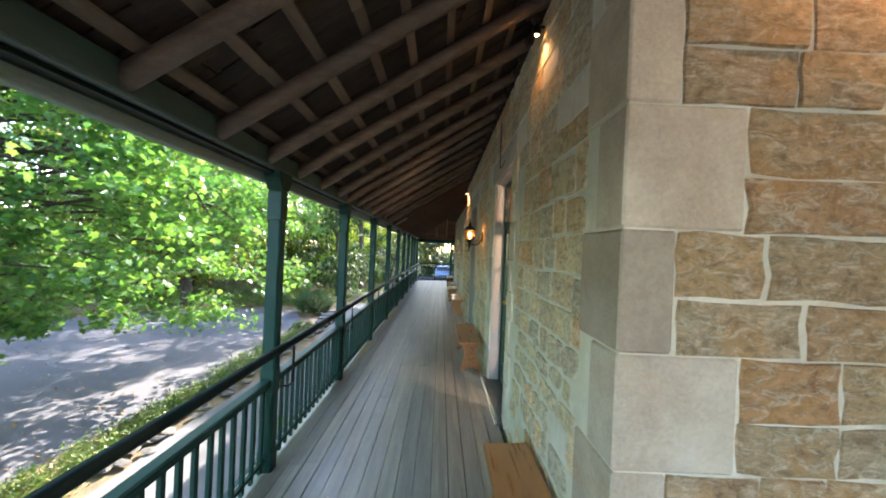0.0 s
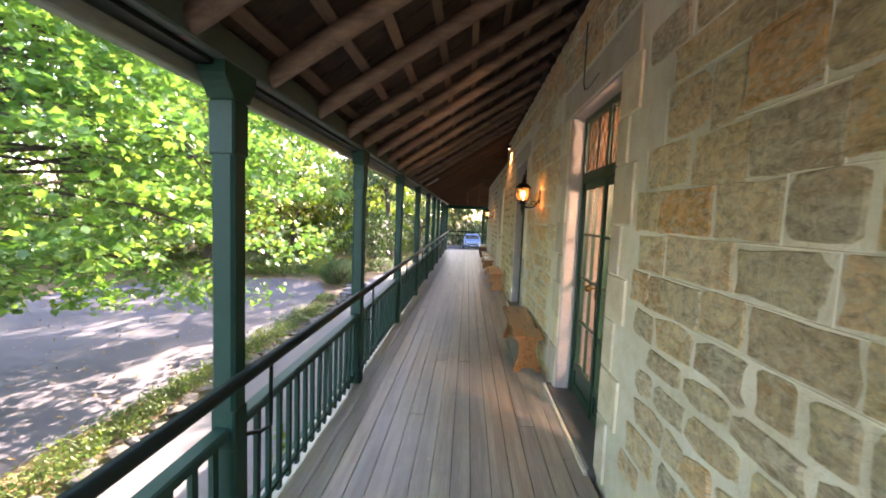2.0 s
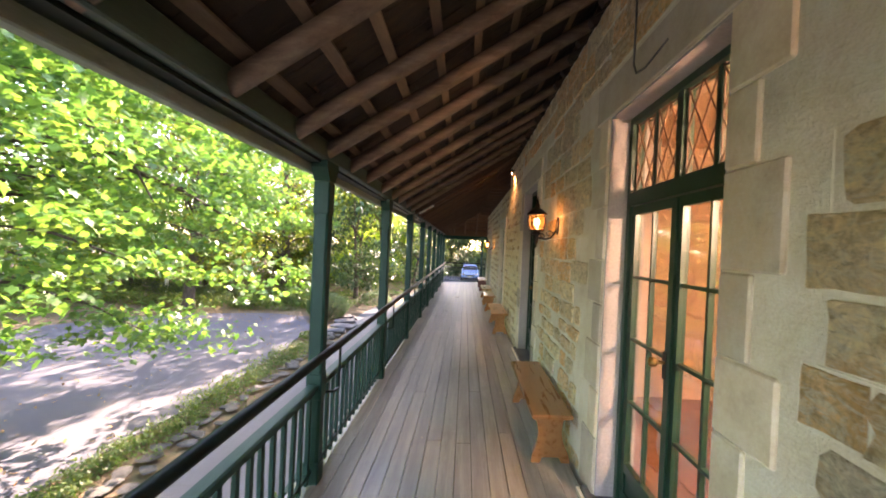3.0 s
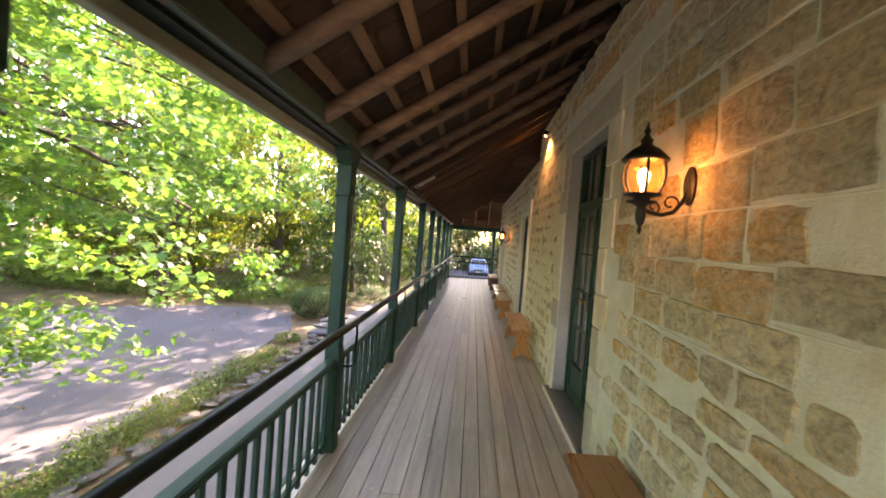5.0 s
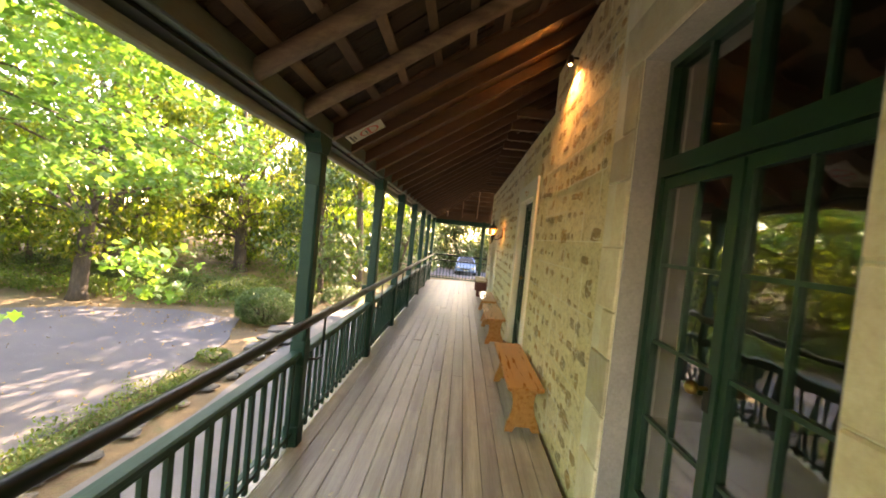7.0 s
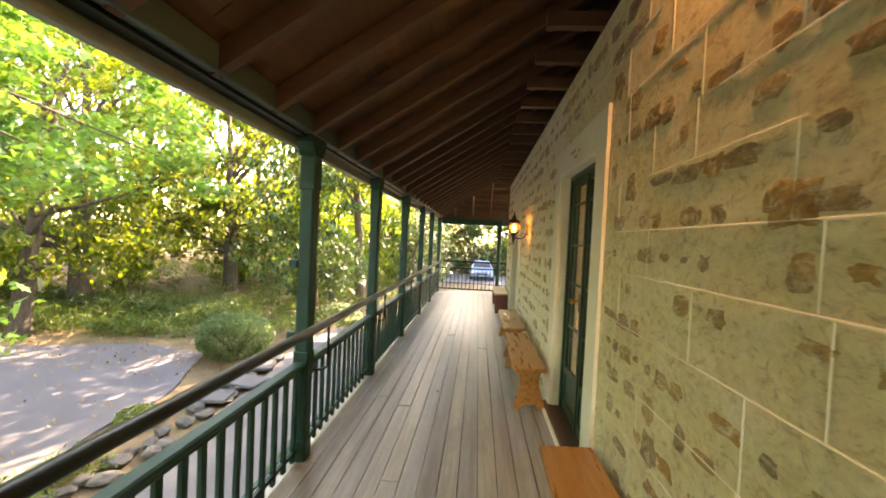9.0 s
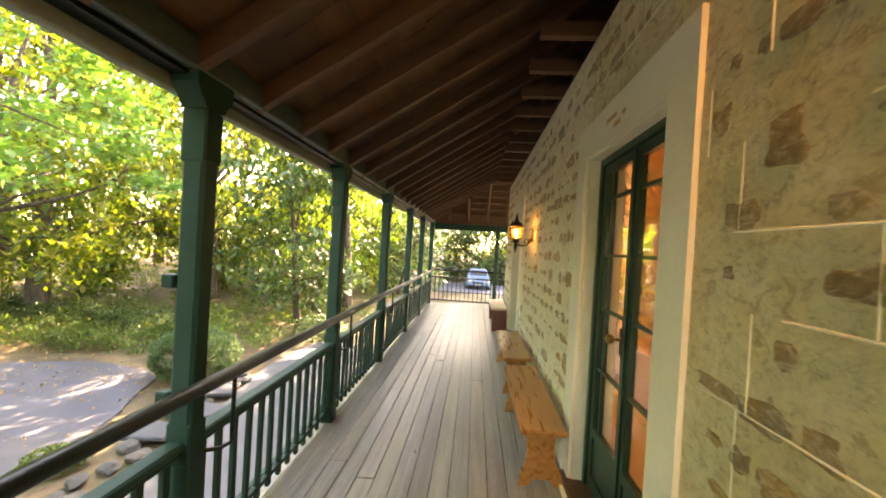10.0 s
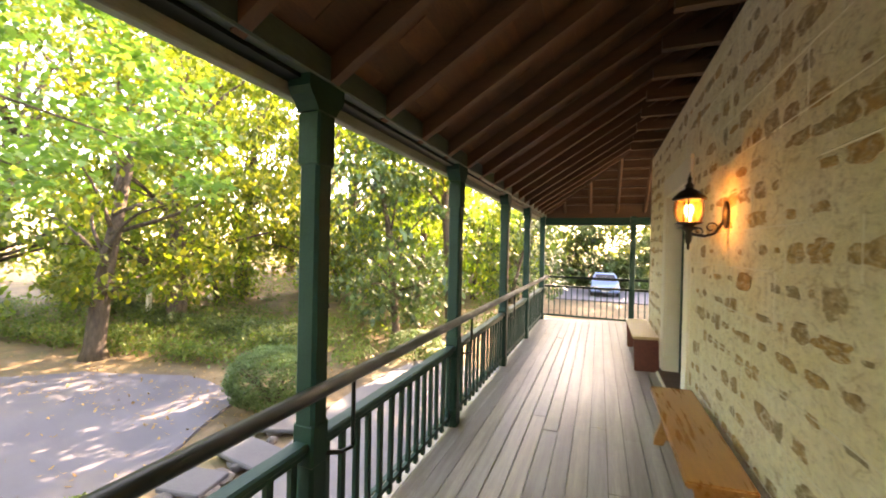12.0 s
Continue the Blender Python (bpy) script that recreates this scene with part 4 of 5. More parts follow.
# ---------- wall lanterns ----------
def make_lantern():
    L = thing("wall_lantern", "lit black iron coach lantern on a scroll bracket", "wall lamp", "wall lanterns")
    # origin at the wall plate; the lantern hangs out towards -x
    bm = bmesh.new()
    n = 20
    rings = []
    for k, (x, s) in enumerate(((0.0, 1.0), (-0.012, 1.0), (-0.022, 0.75))):
        rings.append([bm.verts.new((x, 0.055 * s * math.cos(i * math.tau / n), 0.105 * s * math.sin(i * math.tau / n))) for i in range(n)])
    for u, w in zip(rings, rings[1:]):
        for i in range(n):
            bm.faces.new((u[i], u[(i + 1) % n], w[(i + 1) % n], w[i]))
    bm.faces.new(rings[-1])
    part("wall_plate", bm, IRON, L)
    cx = -0.25
    bm = bmesh.new()
    tube(bm, [(-0.015, 0, -0.02), (-0.04, 0, -0.09), (-0.08, 0, -0.145), (-0.14, 0, -0.165), (-0.20, 0, -0.155), (cx, 0, -0.14)], [0.013, 0.012, 0.011, 0.011, 0.012, 0.013], 8)
    spiral = [(-0.10 + math.cos(a) * (0.045 - 0.0055 * a), 0, -0.10 + math.sin(a) * (0.045 - 0.0055 * a)) for a in np.linspace(-2.0, 5.2, 18)]
    tube(bm, spiral, 0.006, 6)
    spiral = [(-0.185 + math.cos(a) * (0.030 - 0.004 * a), 0, -0.125 + math.sin(a) * (0.030 - 0.004 * a)) for a in np.linspace(-1.5, 5.0, 14)]
    tube(bm, spiral, 0.005, 6)
    part("scroll_arm", bm, IRON, L, smooth=True)
    at = (cx, 0, 0)
    part("base_cup", lathe(bmesh.new(), [(0.004, -0.275), (0.012, -0.255), (0.008, -0.235), (0.02, -0.215), (0.028, -0.17), (0.022, -0.13), (0.04, -0.115), (0.075, -0.105), (0.078, -0.098), (0.04, -0.092), (0.045, -0.078), (0.092, -0.068), (0.095, -0.058), (0.06, -0.056)], at, 20), IRON, L, smooth=True)
    g = part("glass_globe", lathe(bmesh.new(), [(0.075, -0.056), (0.098, -0.01), (0.105, 0.04), (0.10, 0.085), (0.088, 0.12)], at, 20), GLOBE, L, "clear barrel glass", smooth=True)
    g.visible_shadow = False
    for k in range(6):
        a = k * math.tau / 6 + 0.3
        bm = tube(bmesh.new(), [(cx + math.cos(a) * r, math.sin(a) * r, z) for r, z in ((0.082, -0.056), (0.103, -0.01), (0.110, 0.04), (0.106, 0.085), (0.094, 0.122))], 0.0075, 6)
        part("cage_bar", bm, IRON, L)
    part("hood", lathe(bmesh.new(), [(0.095, 0.112), (0.118, 0.118), (0.120, 0.128), (0.10, 0.15), (0.07, 0.18), (0.035, 0.20), (0.026, 0.215), (0.034, 0.23), (0.02, 0.245), (0.012, 0.265), (0.018, 0.28), (0.010, 0.295), (0.002, 0.335)], at, 20), IRON, L, smooth=True)
    part("bulb", lathe(bmesh.new(), [(0.012, -0.05), (0.014, -0.02), (0.03, 0.02), (0.034, 0.045), (0.022, 0.075), (0.0, 0.085)], at, 12), BULB, L, smooth=True)
    return L


def lantern_light(x, y, z, watts):
    l = new("lantern_light", bpy.data.lights.new("lantern_light", "POINT"))
    l.data.energy, l.data.color, l.data.shadow_soft_size = watts, (1.0, 0.42, 0.10), 0.014
    l.location = (x, y, z)


lantern = make_lantern()
lantern.scale = (0.88, 0.88, 0.88)
lantern.location = (WALL_X - 0.01, 5.81, 2.07)
lantern_light(WALL_X - 0.18, 5.81, 2.09, 0.2)
copy_thing(lantern, pose(WALL_X - 0.01, 15.05, 1.90))
lantern_light(WALL_X - 0.18, 15.05, 1.92, 0.24)


def wall_spot(x, y, z, watts):
    s = thing("spot_lamp", "small lit spotlight under the roof at the wall top", "spotlight", "wall top spotlights", at=(x, y, z))
    part("lamp_base", lathe(bmesh.new(), [(0.02, 0.07), (0.028, 0.05), (0.03, 0.0), (0.028, -0.003)], (0, 0, 0), 14), IRON, s, smooth=True)
    part("bulb", lathe(bmesh.new(), [(0.0, -0.018), (0.008, -0.016), (0.014, -0.009), (0.013, -0.002)], (0, 0, 0), 12), SPOT_GLOW, s, smooth=True)
    part("bracket", boxes((0.0, WALL_X - x, -0.01, 0.01, 0.045, 0.06)), IRON, s)
    l = new("spot_light", bpy.data.lights.new("spot_light", "SPOT"))
    l.data.energy, l.data.color, l.data.spot_size, l.data.spot_blend, l.data.shadow_soft_size = watts, (1.0, 0.52, 0.22), radians(150), 0.6, 0.03
    l.location = (x, y, z - 0.06)


wall_spot(WALL_X - 0.07, 9.9, 3.38, 4)
wall_spot(WALL_X - 0.07, 2.0, 3.44, 0.7)
wall_spot(1.9, Y0 - 0.12, 3.4, 4)

cable = thing("cable", "thin grey cable looped over the door lintel", "cable")
bm = bmesh.new()
tube(bm, [(WALL_X - 0.018, 4.02, 3.42), (WALL_X - 0.018, 4.02, 2.93), (WALL_X - 0.018, 3.98, 2.86), (WALL_X - 0.018, 3.86, 2.84), (WALL_X - 0.018, 3.62, 2.87)], 0.006, 6)
part("wire", bm, SLATE, cable, smooth=True)
stub_me = mesh_of("batten_end", boxes((-0.06, 0.06, -0.035, 0.035, -0.03, 0.03), bev=0.004), SHINGLE)
for y in np.arange(0.9, 9.3, 0.30):
    piece("batten_end", stub_me, frame_old, pose(WALL_X - 0.02 + rng.uniform(-0.01, 0.01), y + rng.uniform(-0.03, 0.03), roof_z(WALL_X) - 0.02, 0, -32, 0))

# sign on the roof boards
sg = thing("no_smoking_sign", "white sign with a red barred circle on the rafters", "sign")
sg.matrix_basis = pose(-0.96, 9.52, roof_z(-0.96) - 0.012, 0, -math.degrees(math.atan(SLOPE)), 0)
part("plate", boxes((-0.16, 0.16, -0.11, 0.11, 0.0, 0.004)), SIGN_WHITE, sg)
bm = bmesh.new()
n = 28
ro = [[bm.verts.new((0.03 + math.cos(i * math.tau / n) * r, math.sin(i * math.tau / n) * r, -0.002)) for i in range(n)] for r in (0.085, 0.068)]
for i in range(n):
    bm.faces.new((ro[0][i], ro[0][(i + 1) % n], ro[1][(i + 1) % n], ro[1][i]))
bmesh.ops.solidify(bm, geom=list(bm.faces), thickness=0.001)
box(bm, 0.022, 0.038, -0.07, 0.07, -0.0035, -0.002)
part("ring", bm, SIGN_RED, sg)
lm = thing("lintel_mark", "small faded orange lettering on the door lintel", "lettering")
for k, (a, w, z) in enumerate(((11.88, 0.05, 2.45), (11.95, 0.10, 2.42), (12.02, 0.16, 2.475))):
    part("lettering", boxes((WALL_X - 0.0245, WALL_X - 0.0215, a, a + w, z - 0.012, z + 0.012)), FADED_ORANGE, lm)
part("symbol", boxes((0.0, 0.012, -0.04, 0.04, -0.003, -0.0015)), SIGN_BLACK, sg)
part("lettering", boxes((-0.14, -0.12, -0.08, 0.08, -0.003, -0.0015)), SIGN_BLACK, sg)
part("lettering", boxes((-0.11, -0.095, -0.05, 0.05, -0.003, -0.0015)), SIGN_BLACK, sg)


# ---------- garden ----------
def scatter_clumps(centres, per, rad, flat):
    """Leaf places gathered in flattened clumps round the centres."""
    c = np.repeat(np.asarray(centres), per, axis=0)
    d = rng.normal(0, 1, c.shape)
    d /= np.linalg.norm(d, axis=1)[:, None]
    d *= (rng.uniform(0, 1, len(c)) ** 0.45)[:, None] * np.repeat(rng.uniform(0.6, 1.3, len(centres)), per)[:, None]
    return c + d * np.array([rad, rad, rad * flat])


def limb(bm, a, b, r0, r1, bend=0.3, sides=6):
    a, b = Vector(a), Vector(b)
    L = (b - a).length
    off = Vector((rng.normal(), rng.normal(), rng.normal() * 0.5)) * L * 0.08
    pts, rad = [], []
    for i in range(6):
        t = i / 5
        p = a.lerp(b, t) + off * math.sin(t * math.pi) + Vector((0, 0, bend * L * 0.25 * math.sin(t * math.pi)))
        pts.append(p)
        rad.append(r0 + (r1 - r0) * t)
    tube(bm, pts, rad, sides)


def tree(x, y, base_z, height, crown_r, crown_lo, n_clumps, per, size, mat, label, trunk_r=0.18, shape=OVAL, clump_r=0.9):
    t = thing("tree", label, "tree", "garden trees", at=(x, y, base_z))
    bm = bmesh.new()
    lean = Vector((rng.normal() * 0.4, rng.normal() * 0.4, 0))
    top = Vector((0, 0, height * 0.8)) + lean * 2
    pts = [Vector((0, 0, -0.15)), Vector((0, 0, 0.25)), lean * 0.3 + Vector((0, 0, height * 0.2)), lean + Vector((0, 0, height * 0.45)), top]
    tube(bm, pts, [trunk_r * 1.7, trunk_r * 1.1, trunk_r * 0.9, trunk_r * 0.6, trunk_r * 0.2], 9)
    cs = []
    for i in range(n_clumps):
        a, u = rng.uniform(0, math.tau), rng.uniform(0, 1)
        z = crown_lo + (height - crown_lo) * u
        r = crown_r * math.sqrt(max(0.05, 1 - (2 * u - 0.85) ** 2 * 0.8)) * rng.uniform(0.35, 1.05)
        cs.append((math.cos(a) * r + lean.x, math.sin(a) * r + lean.y, z))
    for c in cs[::7]:
        h = min(max(c[2] * 0.65, height * 0.15), height * 0.75)
        limb(bm, lean * (h / height) * 1.5 + Vector((0, 0, h)), c, trunk_r * 0.3, 0.015)
    part("trunk", bm, BARK, t, "grey-brown bark", smooth=True)
    leaves("crown", scatter_clumps(cs, per, clump_r, 0.55), size, mat, t, shape, 0.6)
    return t


# the maple whose boughs hang over the drive
maple = thing("maple_tree", "spreading green maple with boughs drooping over the drive", "tree", "garden trees", at=(-9.3, 3.5, GROUND))
bm = bmesh.new()
tube(bm, [(0, 0, -0.15), (0.05, 0, 0.3), (0.2, 0.1, 1.6), (0.3, 0.2, 3.2), (0.2, 0.5, 6.5)], [0.48, 0.34, 0.28, 0.24, 0.1], 10)
cs = []
while len(cs) < 900:
    x, y, z = rng.uniform(-8.8, -3.7), rng.uniform(-2.5, 16.0), rng.uniform(-0.75, 6.5)
    low = -0.32 + 0.22 * math.sin(y * 1.1) + 0.4 * noise.noise((x, y * 0.6, 2)) + max(0, -x - 5.2) * 0.25 + (0.55 if 5.0 < y < 7.3 else 0.0)
    edge = -3.9 - 0.5 * noise.noise((y * 0.5, z * 0.5, 7)) - max(0, 1.2 - z) * 0.4
    if y > 9.2:
        hanging = abs(y - 12.0) < 0.8 and x > -5.2
        low = 0.25 if hanging else 1.5 + (y - 9.2) * 0.12
        edge = -4.2 if hanging else -5.0
    if z > low and x < edge and noise.noise((x * 0.5, y * 0.45, z * 0.7)) > (-0.22 if y < 9 or z > 2.8 else -0.05):
        cs.append((x + 9.3, y - 3.5, z - GROUND))
while len(cs) < 1080:
    x, y, z = rng.uniform(-14.0, -8.8), rng.uniform(-1.5, 9.0), rng.uniform(2.6, 6.5)
    if (x + 9.3) ** 2 / 22 + (y - 3.5) ** 2 / 30 < 1:
        cs.append((x + 9.3, y - 3.5, z - GROUND))
for c in cs[::9]:
    h = min(4.5, max(1.8, c[2] * 0.75))
    limb(bm, (0.25, 0.15 + c[1] * 0.08, h), c, 0.055, 0.010, 0.5)
tube(bm, [(0.3, 1.2, 4.2), (1.8, 2.6, 4.75), (3.4, 3.4, 4.45), (4.3, 4.6, 3.95), (4.7, 6.2, 3.3)], [0.10, 0.08, 0.055, 0.035, 0.015], 7)
tube(bm, [(3.4, 3.4, 4.45), (4.6, 3.2, 4.2), (5.2, 2.9, 3.6)], [0.035, 0.024, 0.01], 6)
part("trunk", bm, BARK, maple, "dark bark", smooth=True)
leaves("crown", scatter_clumps(cs, 88, 0.62, 0.42), 0.112, MAPLE, maple, STAR, 0.55)

TREES = [(-11.95, 18.1, 10, 3.2, 1.5, 0.22), (-14.5, 22.0, 12, 4.0, 1.8, 0.32), (-11.5, 26.4, 11, 3.6, 1.6, 0.30), (-6.1, 23.4, 6.8, 2.3, 0.7, 0.12), (-7.2, 27.4, 6, 2.4, 1.0, 0.15), (-17, 27, 13, 4.2, 1.6, 0.3), (-20.5, 19, 12, 4.0, 1.5, 0.3), (-18.5, 12, 11, 3.8, 1.3, 0.28), (-19, 5, 12, 4.0, 1.2, 0.3), (-17.5, -2, 12, 4.0, 1.0, 0.3), (-24, 28, 14, 4.4, 1.6, 0.3), (-25, 10, 13, 4.2, 1.0, 0.3), (-14, 32, 13, 4.2, 1.2, 0.3), (-8.5, 34, 7, 2.8, 0.9, 0.2), (-3.9, 31.0, 5, 2.0, 0.4, 0.1), (-22, 36, 14, 4.5, 1.0, 0.3), (-16, 42, 14, 4.5, 0.8, 0.3),
         # (5.2, 29.5) is an added tree, trunk hidden, that shades the veranda end.
         (-9.0, 29.5, 5, 2.2, 0.4, 0.1), (-12.5, 29, 5, 2.2, 0.4, 0.1), (-15.5, 24.5, 4.5, 2.0, 0.4, 0.1), (-17.5, 21.5, 4.5, 2.0, 0.4, 0.1), (-21, 24, 6, 2.6, 0.4, 0.12), (-17.5, 16.5, 5, 2.2, 0.5, 0.1), (-17, 8.5, 5, 2.3, 0.4, 0.1), (-16.8, 1.5, 5, 2.3, 0.4, 0.1), (-22, 0, 8, 3, 0.5, 0.2), (-6.0, 31.5, 5, 2.0, 0.3, 0.1), (5.2, 29.5, 10.5, 3.8, 3.4, 0.25), (-5.5, 38, 6, 2.6, 0.6, 0.15), (-11, 37, 7, 2.8, 0.5, 0.2)]
for k, (x, y, h, r, lo, tr) in enumerate(TREES):
    evergreen = k in (3, 14)
    far = math.hypot(x, y - 9)
    gz = GROUND + 0.03 * min(max(0.0, -x - 13) + max(0.0, y - 20), 25)
    tree(x, y, gz, h, r, lo, max(24, int(h * (11 if far < 24 else 7.5))), 62, 0.23 if far < 24 else 0.36, DARK_LEAF if evergreen else LIT_LEAF if h < 6.5 else WOODS, "dark glossy evergreen tree beside the drive" if evergreen else "leafy deciduous tree with sunlit yellow-green crown", tr, OVAL, 0.85 if far < 24 else 1.1)

# Three trees added as sun blockers for the end floor, path and drive.
tree(3.6, 27.5, GROUND, 13.5, 4.0, 3.9, 230, 90, 0.25, WOODS, "added leafy tree shading the veranda end and path", 0.2)
tree(2.7, 30.2, GROUND, 15.0, 4.0, 5.0, 230, 80, 0.26, WOODS, "added tall leafy tree shading the veranda end and path", 0.2)
tree(-5.0, 25.6, GROUND, 13.5, 4.0, 5.0, 150, 64, 0.26, WOODS, "added tall leafy tree shading the drive", 0.2)
# woodland behind, past counting
cs = []
for k in range(640):
    a = rng.uniform(math.radians(-8), math.radians(205))
    r = rng.uniform(27, 46)
    x, y = 0 - math.sin(a) * r * 1.0, 12 + math.cos(a) * r * 1.05
    if x > -2.5 and y < 50:
        y = rng.uniform(52, 58)
        x = rng.uniform(-12, 16)
    cs.append((x, y, GROUND + abs(rng.normal(0, 1)) * 4.2 + 0.4))
leaves("woodland", scatter_clumps(cs, 80, 2.0, 0.7), 0.40, WOODS, None, OVAL, 0.6, "distant sunlit woodland foliage", "stuff")
cs = [(rng.uniform(-13, 14), rng.uniform(44.5, 50), GROUND + 0.3 + 12.0 * rng.uniform(0, 1) ** 1.7) for k in range(900)]
leaves("hedge_far", scatter_clumps(cs, 80, 1.3, 0.8), 0.36, DARK_LEAF, None, OVAL, 0.6, "green trees across the far road", "stuff")

# understorey, banks of shrubs past the drive
cs = []
for k in range(560):
    x = rng.uniform(-22, -5.2)
    y = 18.9 + max(0, (-x - 9)) * (-0.16) + rng.uniform(0.0, 1.0) ** 1.5 * 6 + (0.5 if x > -8 else 0)
    cs.append((x, y, GROUND + 0.05 + rng.uniform(0, 0.35) + 0.03 * max(0, -x - 13)))
for k in range(320):
    x, y = rng.uniform(-20, -3.8), rng.uniform(24, 35)
    cs.append((x, y, GROUND + 0.03 * min(max(0, -x - 13) + y - 20, 25) + rng.uniform(-0.1, 0.5)))
for k in range(150):
    x, y = rng.uniform(-22, -15.4), rng.uniform(-4, 18)
    cs.append((x, y, GROUND + rng.uniform(0.1, 0.9)))
leaves("ground_cover", scatter_clumps(cs, 60, 0.55, 0.4), 0.10, COVER, None, OVAL, 0.5, "low green ground cover past the drive", "stuff")

cs = [(x, 20.4 - (x + 8) * 0.05 + rng.uniform(0, 1.5), GROUND + 0.03 * max(0, -x - 13) + rng.uniform(0.05, 0.5)) for x in rng.uniform(-18, -8.2, 210)]
leaves("low_hedge", scatter_clumps(cs, 80, 0.34, 0.6), 0.075, DARK_LEAF, None, OVAL, 0.4, "dark green low hedge beyond the drive", "stuff")


def shrub(x, y, rx, rz, n, size, mat, label, ry=None):
    t = thing("shrub", label, "shrub", at=(x, y, GROUND))
    d = rng.normal(0, 1, (n, 3))
    d /= np.linalg.norm(d, axis=1)[:, None]
    d *= (rng.uniform(0.82, 1.0, n) + 0.05 * np.sin(d[:, 0] * 9) * np.cos(d[:, 2] * 7))[:, None]
    d = d * np.array([rx, ry or rx, rz]) + np.array([0, 0, rz * 0.85])
    d = d[d[:, 2] > 0.02]
    leaves("foliage", d, size, mat, t, OVAL, 0.3)
    bm = bmesh.new()
    for k in range(9):
        a = rng.uniform(0, math.tau)
        tube(bm, [(0, 0, -0.05), (math.cos(a) * rx * 0.3, math.sin(a) * rx * 0.3, rz * 0.6), (math.cos(a) * rx * 0.7, math.sin(a) * rx * 0.7, rz * 1.2)], [0.03, 0.02, 0.006], 5)
    part("stem", bm, BARK, t)
    return t


shrub(-5.7, 17.75, 0.86, 0.58, 17000, 0.052, HEDGE, "clipped round green box shrub by the drive")
shrub(-4.6, 21.8, 0.8, 0.4, 2500, 0.09, HEDGE, "low spreading green shrub beside the path")
shrub(-5.1, 14.4, 0.36, 0.12, 600, 0.08, COVER, "low tufted green plant on the rock edging")

# strip of low plants and edging rocks between drive and path
cs = [(-4.85 + 0.15 * noise.noise((y * 0.7, 0, 0)) + rng.normal(0, 0.20), y, GROUND + 0.09) for y in np.arange(-3, 13.4, 0.035)]
leaves("edging_plants", scatter_clumps(cs, 40, 0.22, 0.6), 0.06, COVER, None, OVAL, 0.4, "green creeping plants along the drive edge", "stuff")
rock_mes = []
for k in range(7):
    bm = bmesh.new()
    bmesh.ops.create_icosphere(bm, subdivisions=2, radius=0.5)
    for v in bm.verts:
        v.co *= 1 + 0.35 * noise.noise(v.co * 1.7 + Vector((k * 7, 0, 0)))
    for q in range(9):
        d = Vector((rng.normal(), rng.normal(), rng.normal())).normalized()
        for v in bm.verts:
            over = v.co.dot(d) - 0.33
            if over > 0:
                v.co -= d * over
    for v in bm.verts:
        v.co.z *= 0.6
    rock_mes.append(mesh_of("rock", bm, ROCK))
edging = thing("rock_edging", "rough bluestone rocks edging the garden strip", "rock edging", kind="structure")
for y in np.arange(-3, 18.2, 0.3):
    for row in (0, 1)[:1 + int(rng.random() < 0.4)]:
        r = piece("rock", rock_mes[int(rng.integers(7))], edging, pose(-4.45 + row * 0.18 + rng.normal(0, 0.06) - (0.0 if y < 15 else (y - 15) * 0.12), y + rng.normal(0, 0.06), GROUND + 0.04, 0, 0, rng.uniform(0, 360)))
        r.scale = (rng.uniform(0.20, 0.42), rng.uniform(0.18, 0.38), rng.uniform(0.08, 0.14) if y < 12.5 else rng.uniform(0.16, 0.30))
flags = thing("stepping_stones", "grey flagstones set at the drive edge", "flagstone", kind="structure")
for x, y, w, l, a in ((-4.75, 17.0, 0.8, 0.6, 20), (-4.5, 16.1, 0.9, 0.55, -8), (-5.05, 17.9, 0.7, 0.5, 35), (-4.55, 15.3, 0.6, 0.5, 10)):
    bm = boxes((-w / 2, w / 2, -l / 2, l / 2, 0, 0.07), bev=0.015)
    f = part("flagstone", bm, PAVER, flags)
    f.matrix_basis = pose(x, y, GROUND + 0.06, 0, 0, a)
# weeds at the foot of the veranda
cs = [(-1.75 + rng.normal(0, 0.12), y, GROUND + rng.uniform(0.05, 0.75)) for y in rng.uniform(-1, 20, 150) if noise.noise((y * 0.6, 4, 0)) > -0.05]
leaves("weeds", scatter_clumps(cs, 16, 0.20, 0.9), 0.10, COVER, None, OVAL, 0.6, "green weeds growing at the veranda foot", "stuff")
# litter
n = 2600
px = np.concatenate([rng.uniform(-15, -5.3, n // 2), rng.uniform(-12, -5, n // 2)])
py = np.concatenate([rng.uniform(-3, 18, n // 2), rng.uniform(16.0, 24, n // 2)])
leaves("leaf_litter", np.stack([px, py, np.full(len(px), GROUND + 0.035)], 1), 0.075, LITTER, None, OVAL, 0.0, "dry brown leaves scattered over the ground", "stuff")
for k in range(34):
    x, y = rng.uniform(-1.1, 0.5), rng.uniform(0, 17)
    lf = leaves("fallen_leaf", np.array([[0, 0, 0.0]]), 0.04, FALLEN, None, OVAL, 0.05)
    lf.matrix_basis = pose(x, y, floor_z(x) + 0.016, 0, TILT, 0)
    tagged(lf, "small pale dry leaf lying on the floor boards", "leaf", "fallen leaves")

wp = part("marker_post", boxes((-0.07, 0.07, -0.07, 0.07, -0.1, 1.0), bev=0.01), WHITE)
wp.location = (-15.9, 21.9, GROUND + 0.05)
tagged(wp, "white painted marker post in the garden", "post")

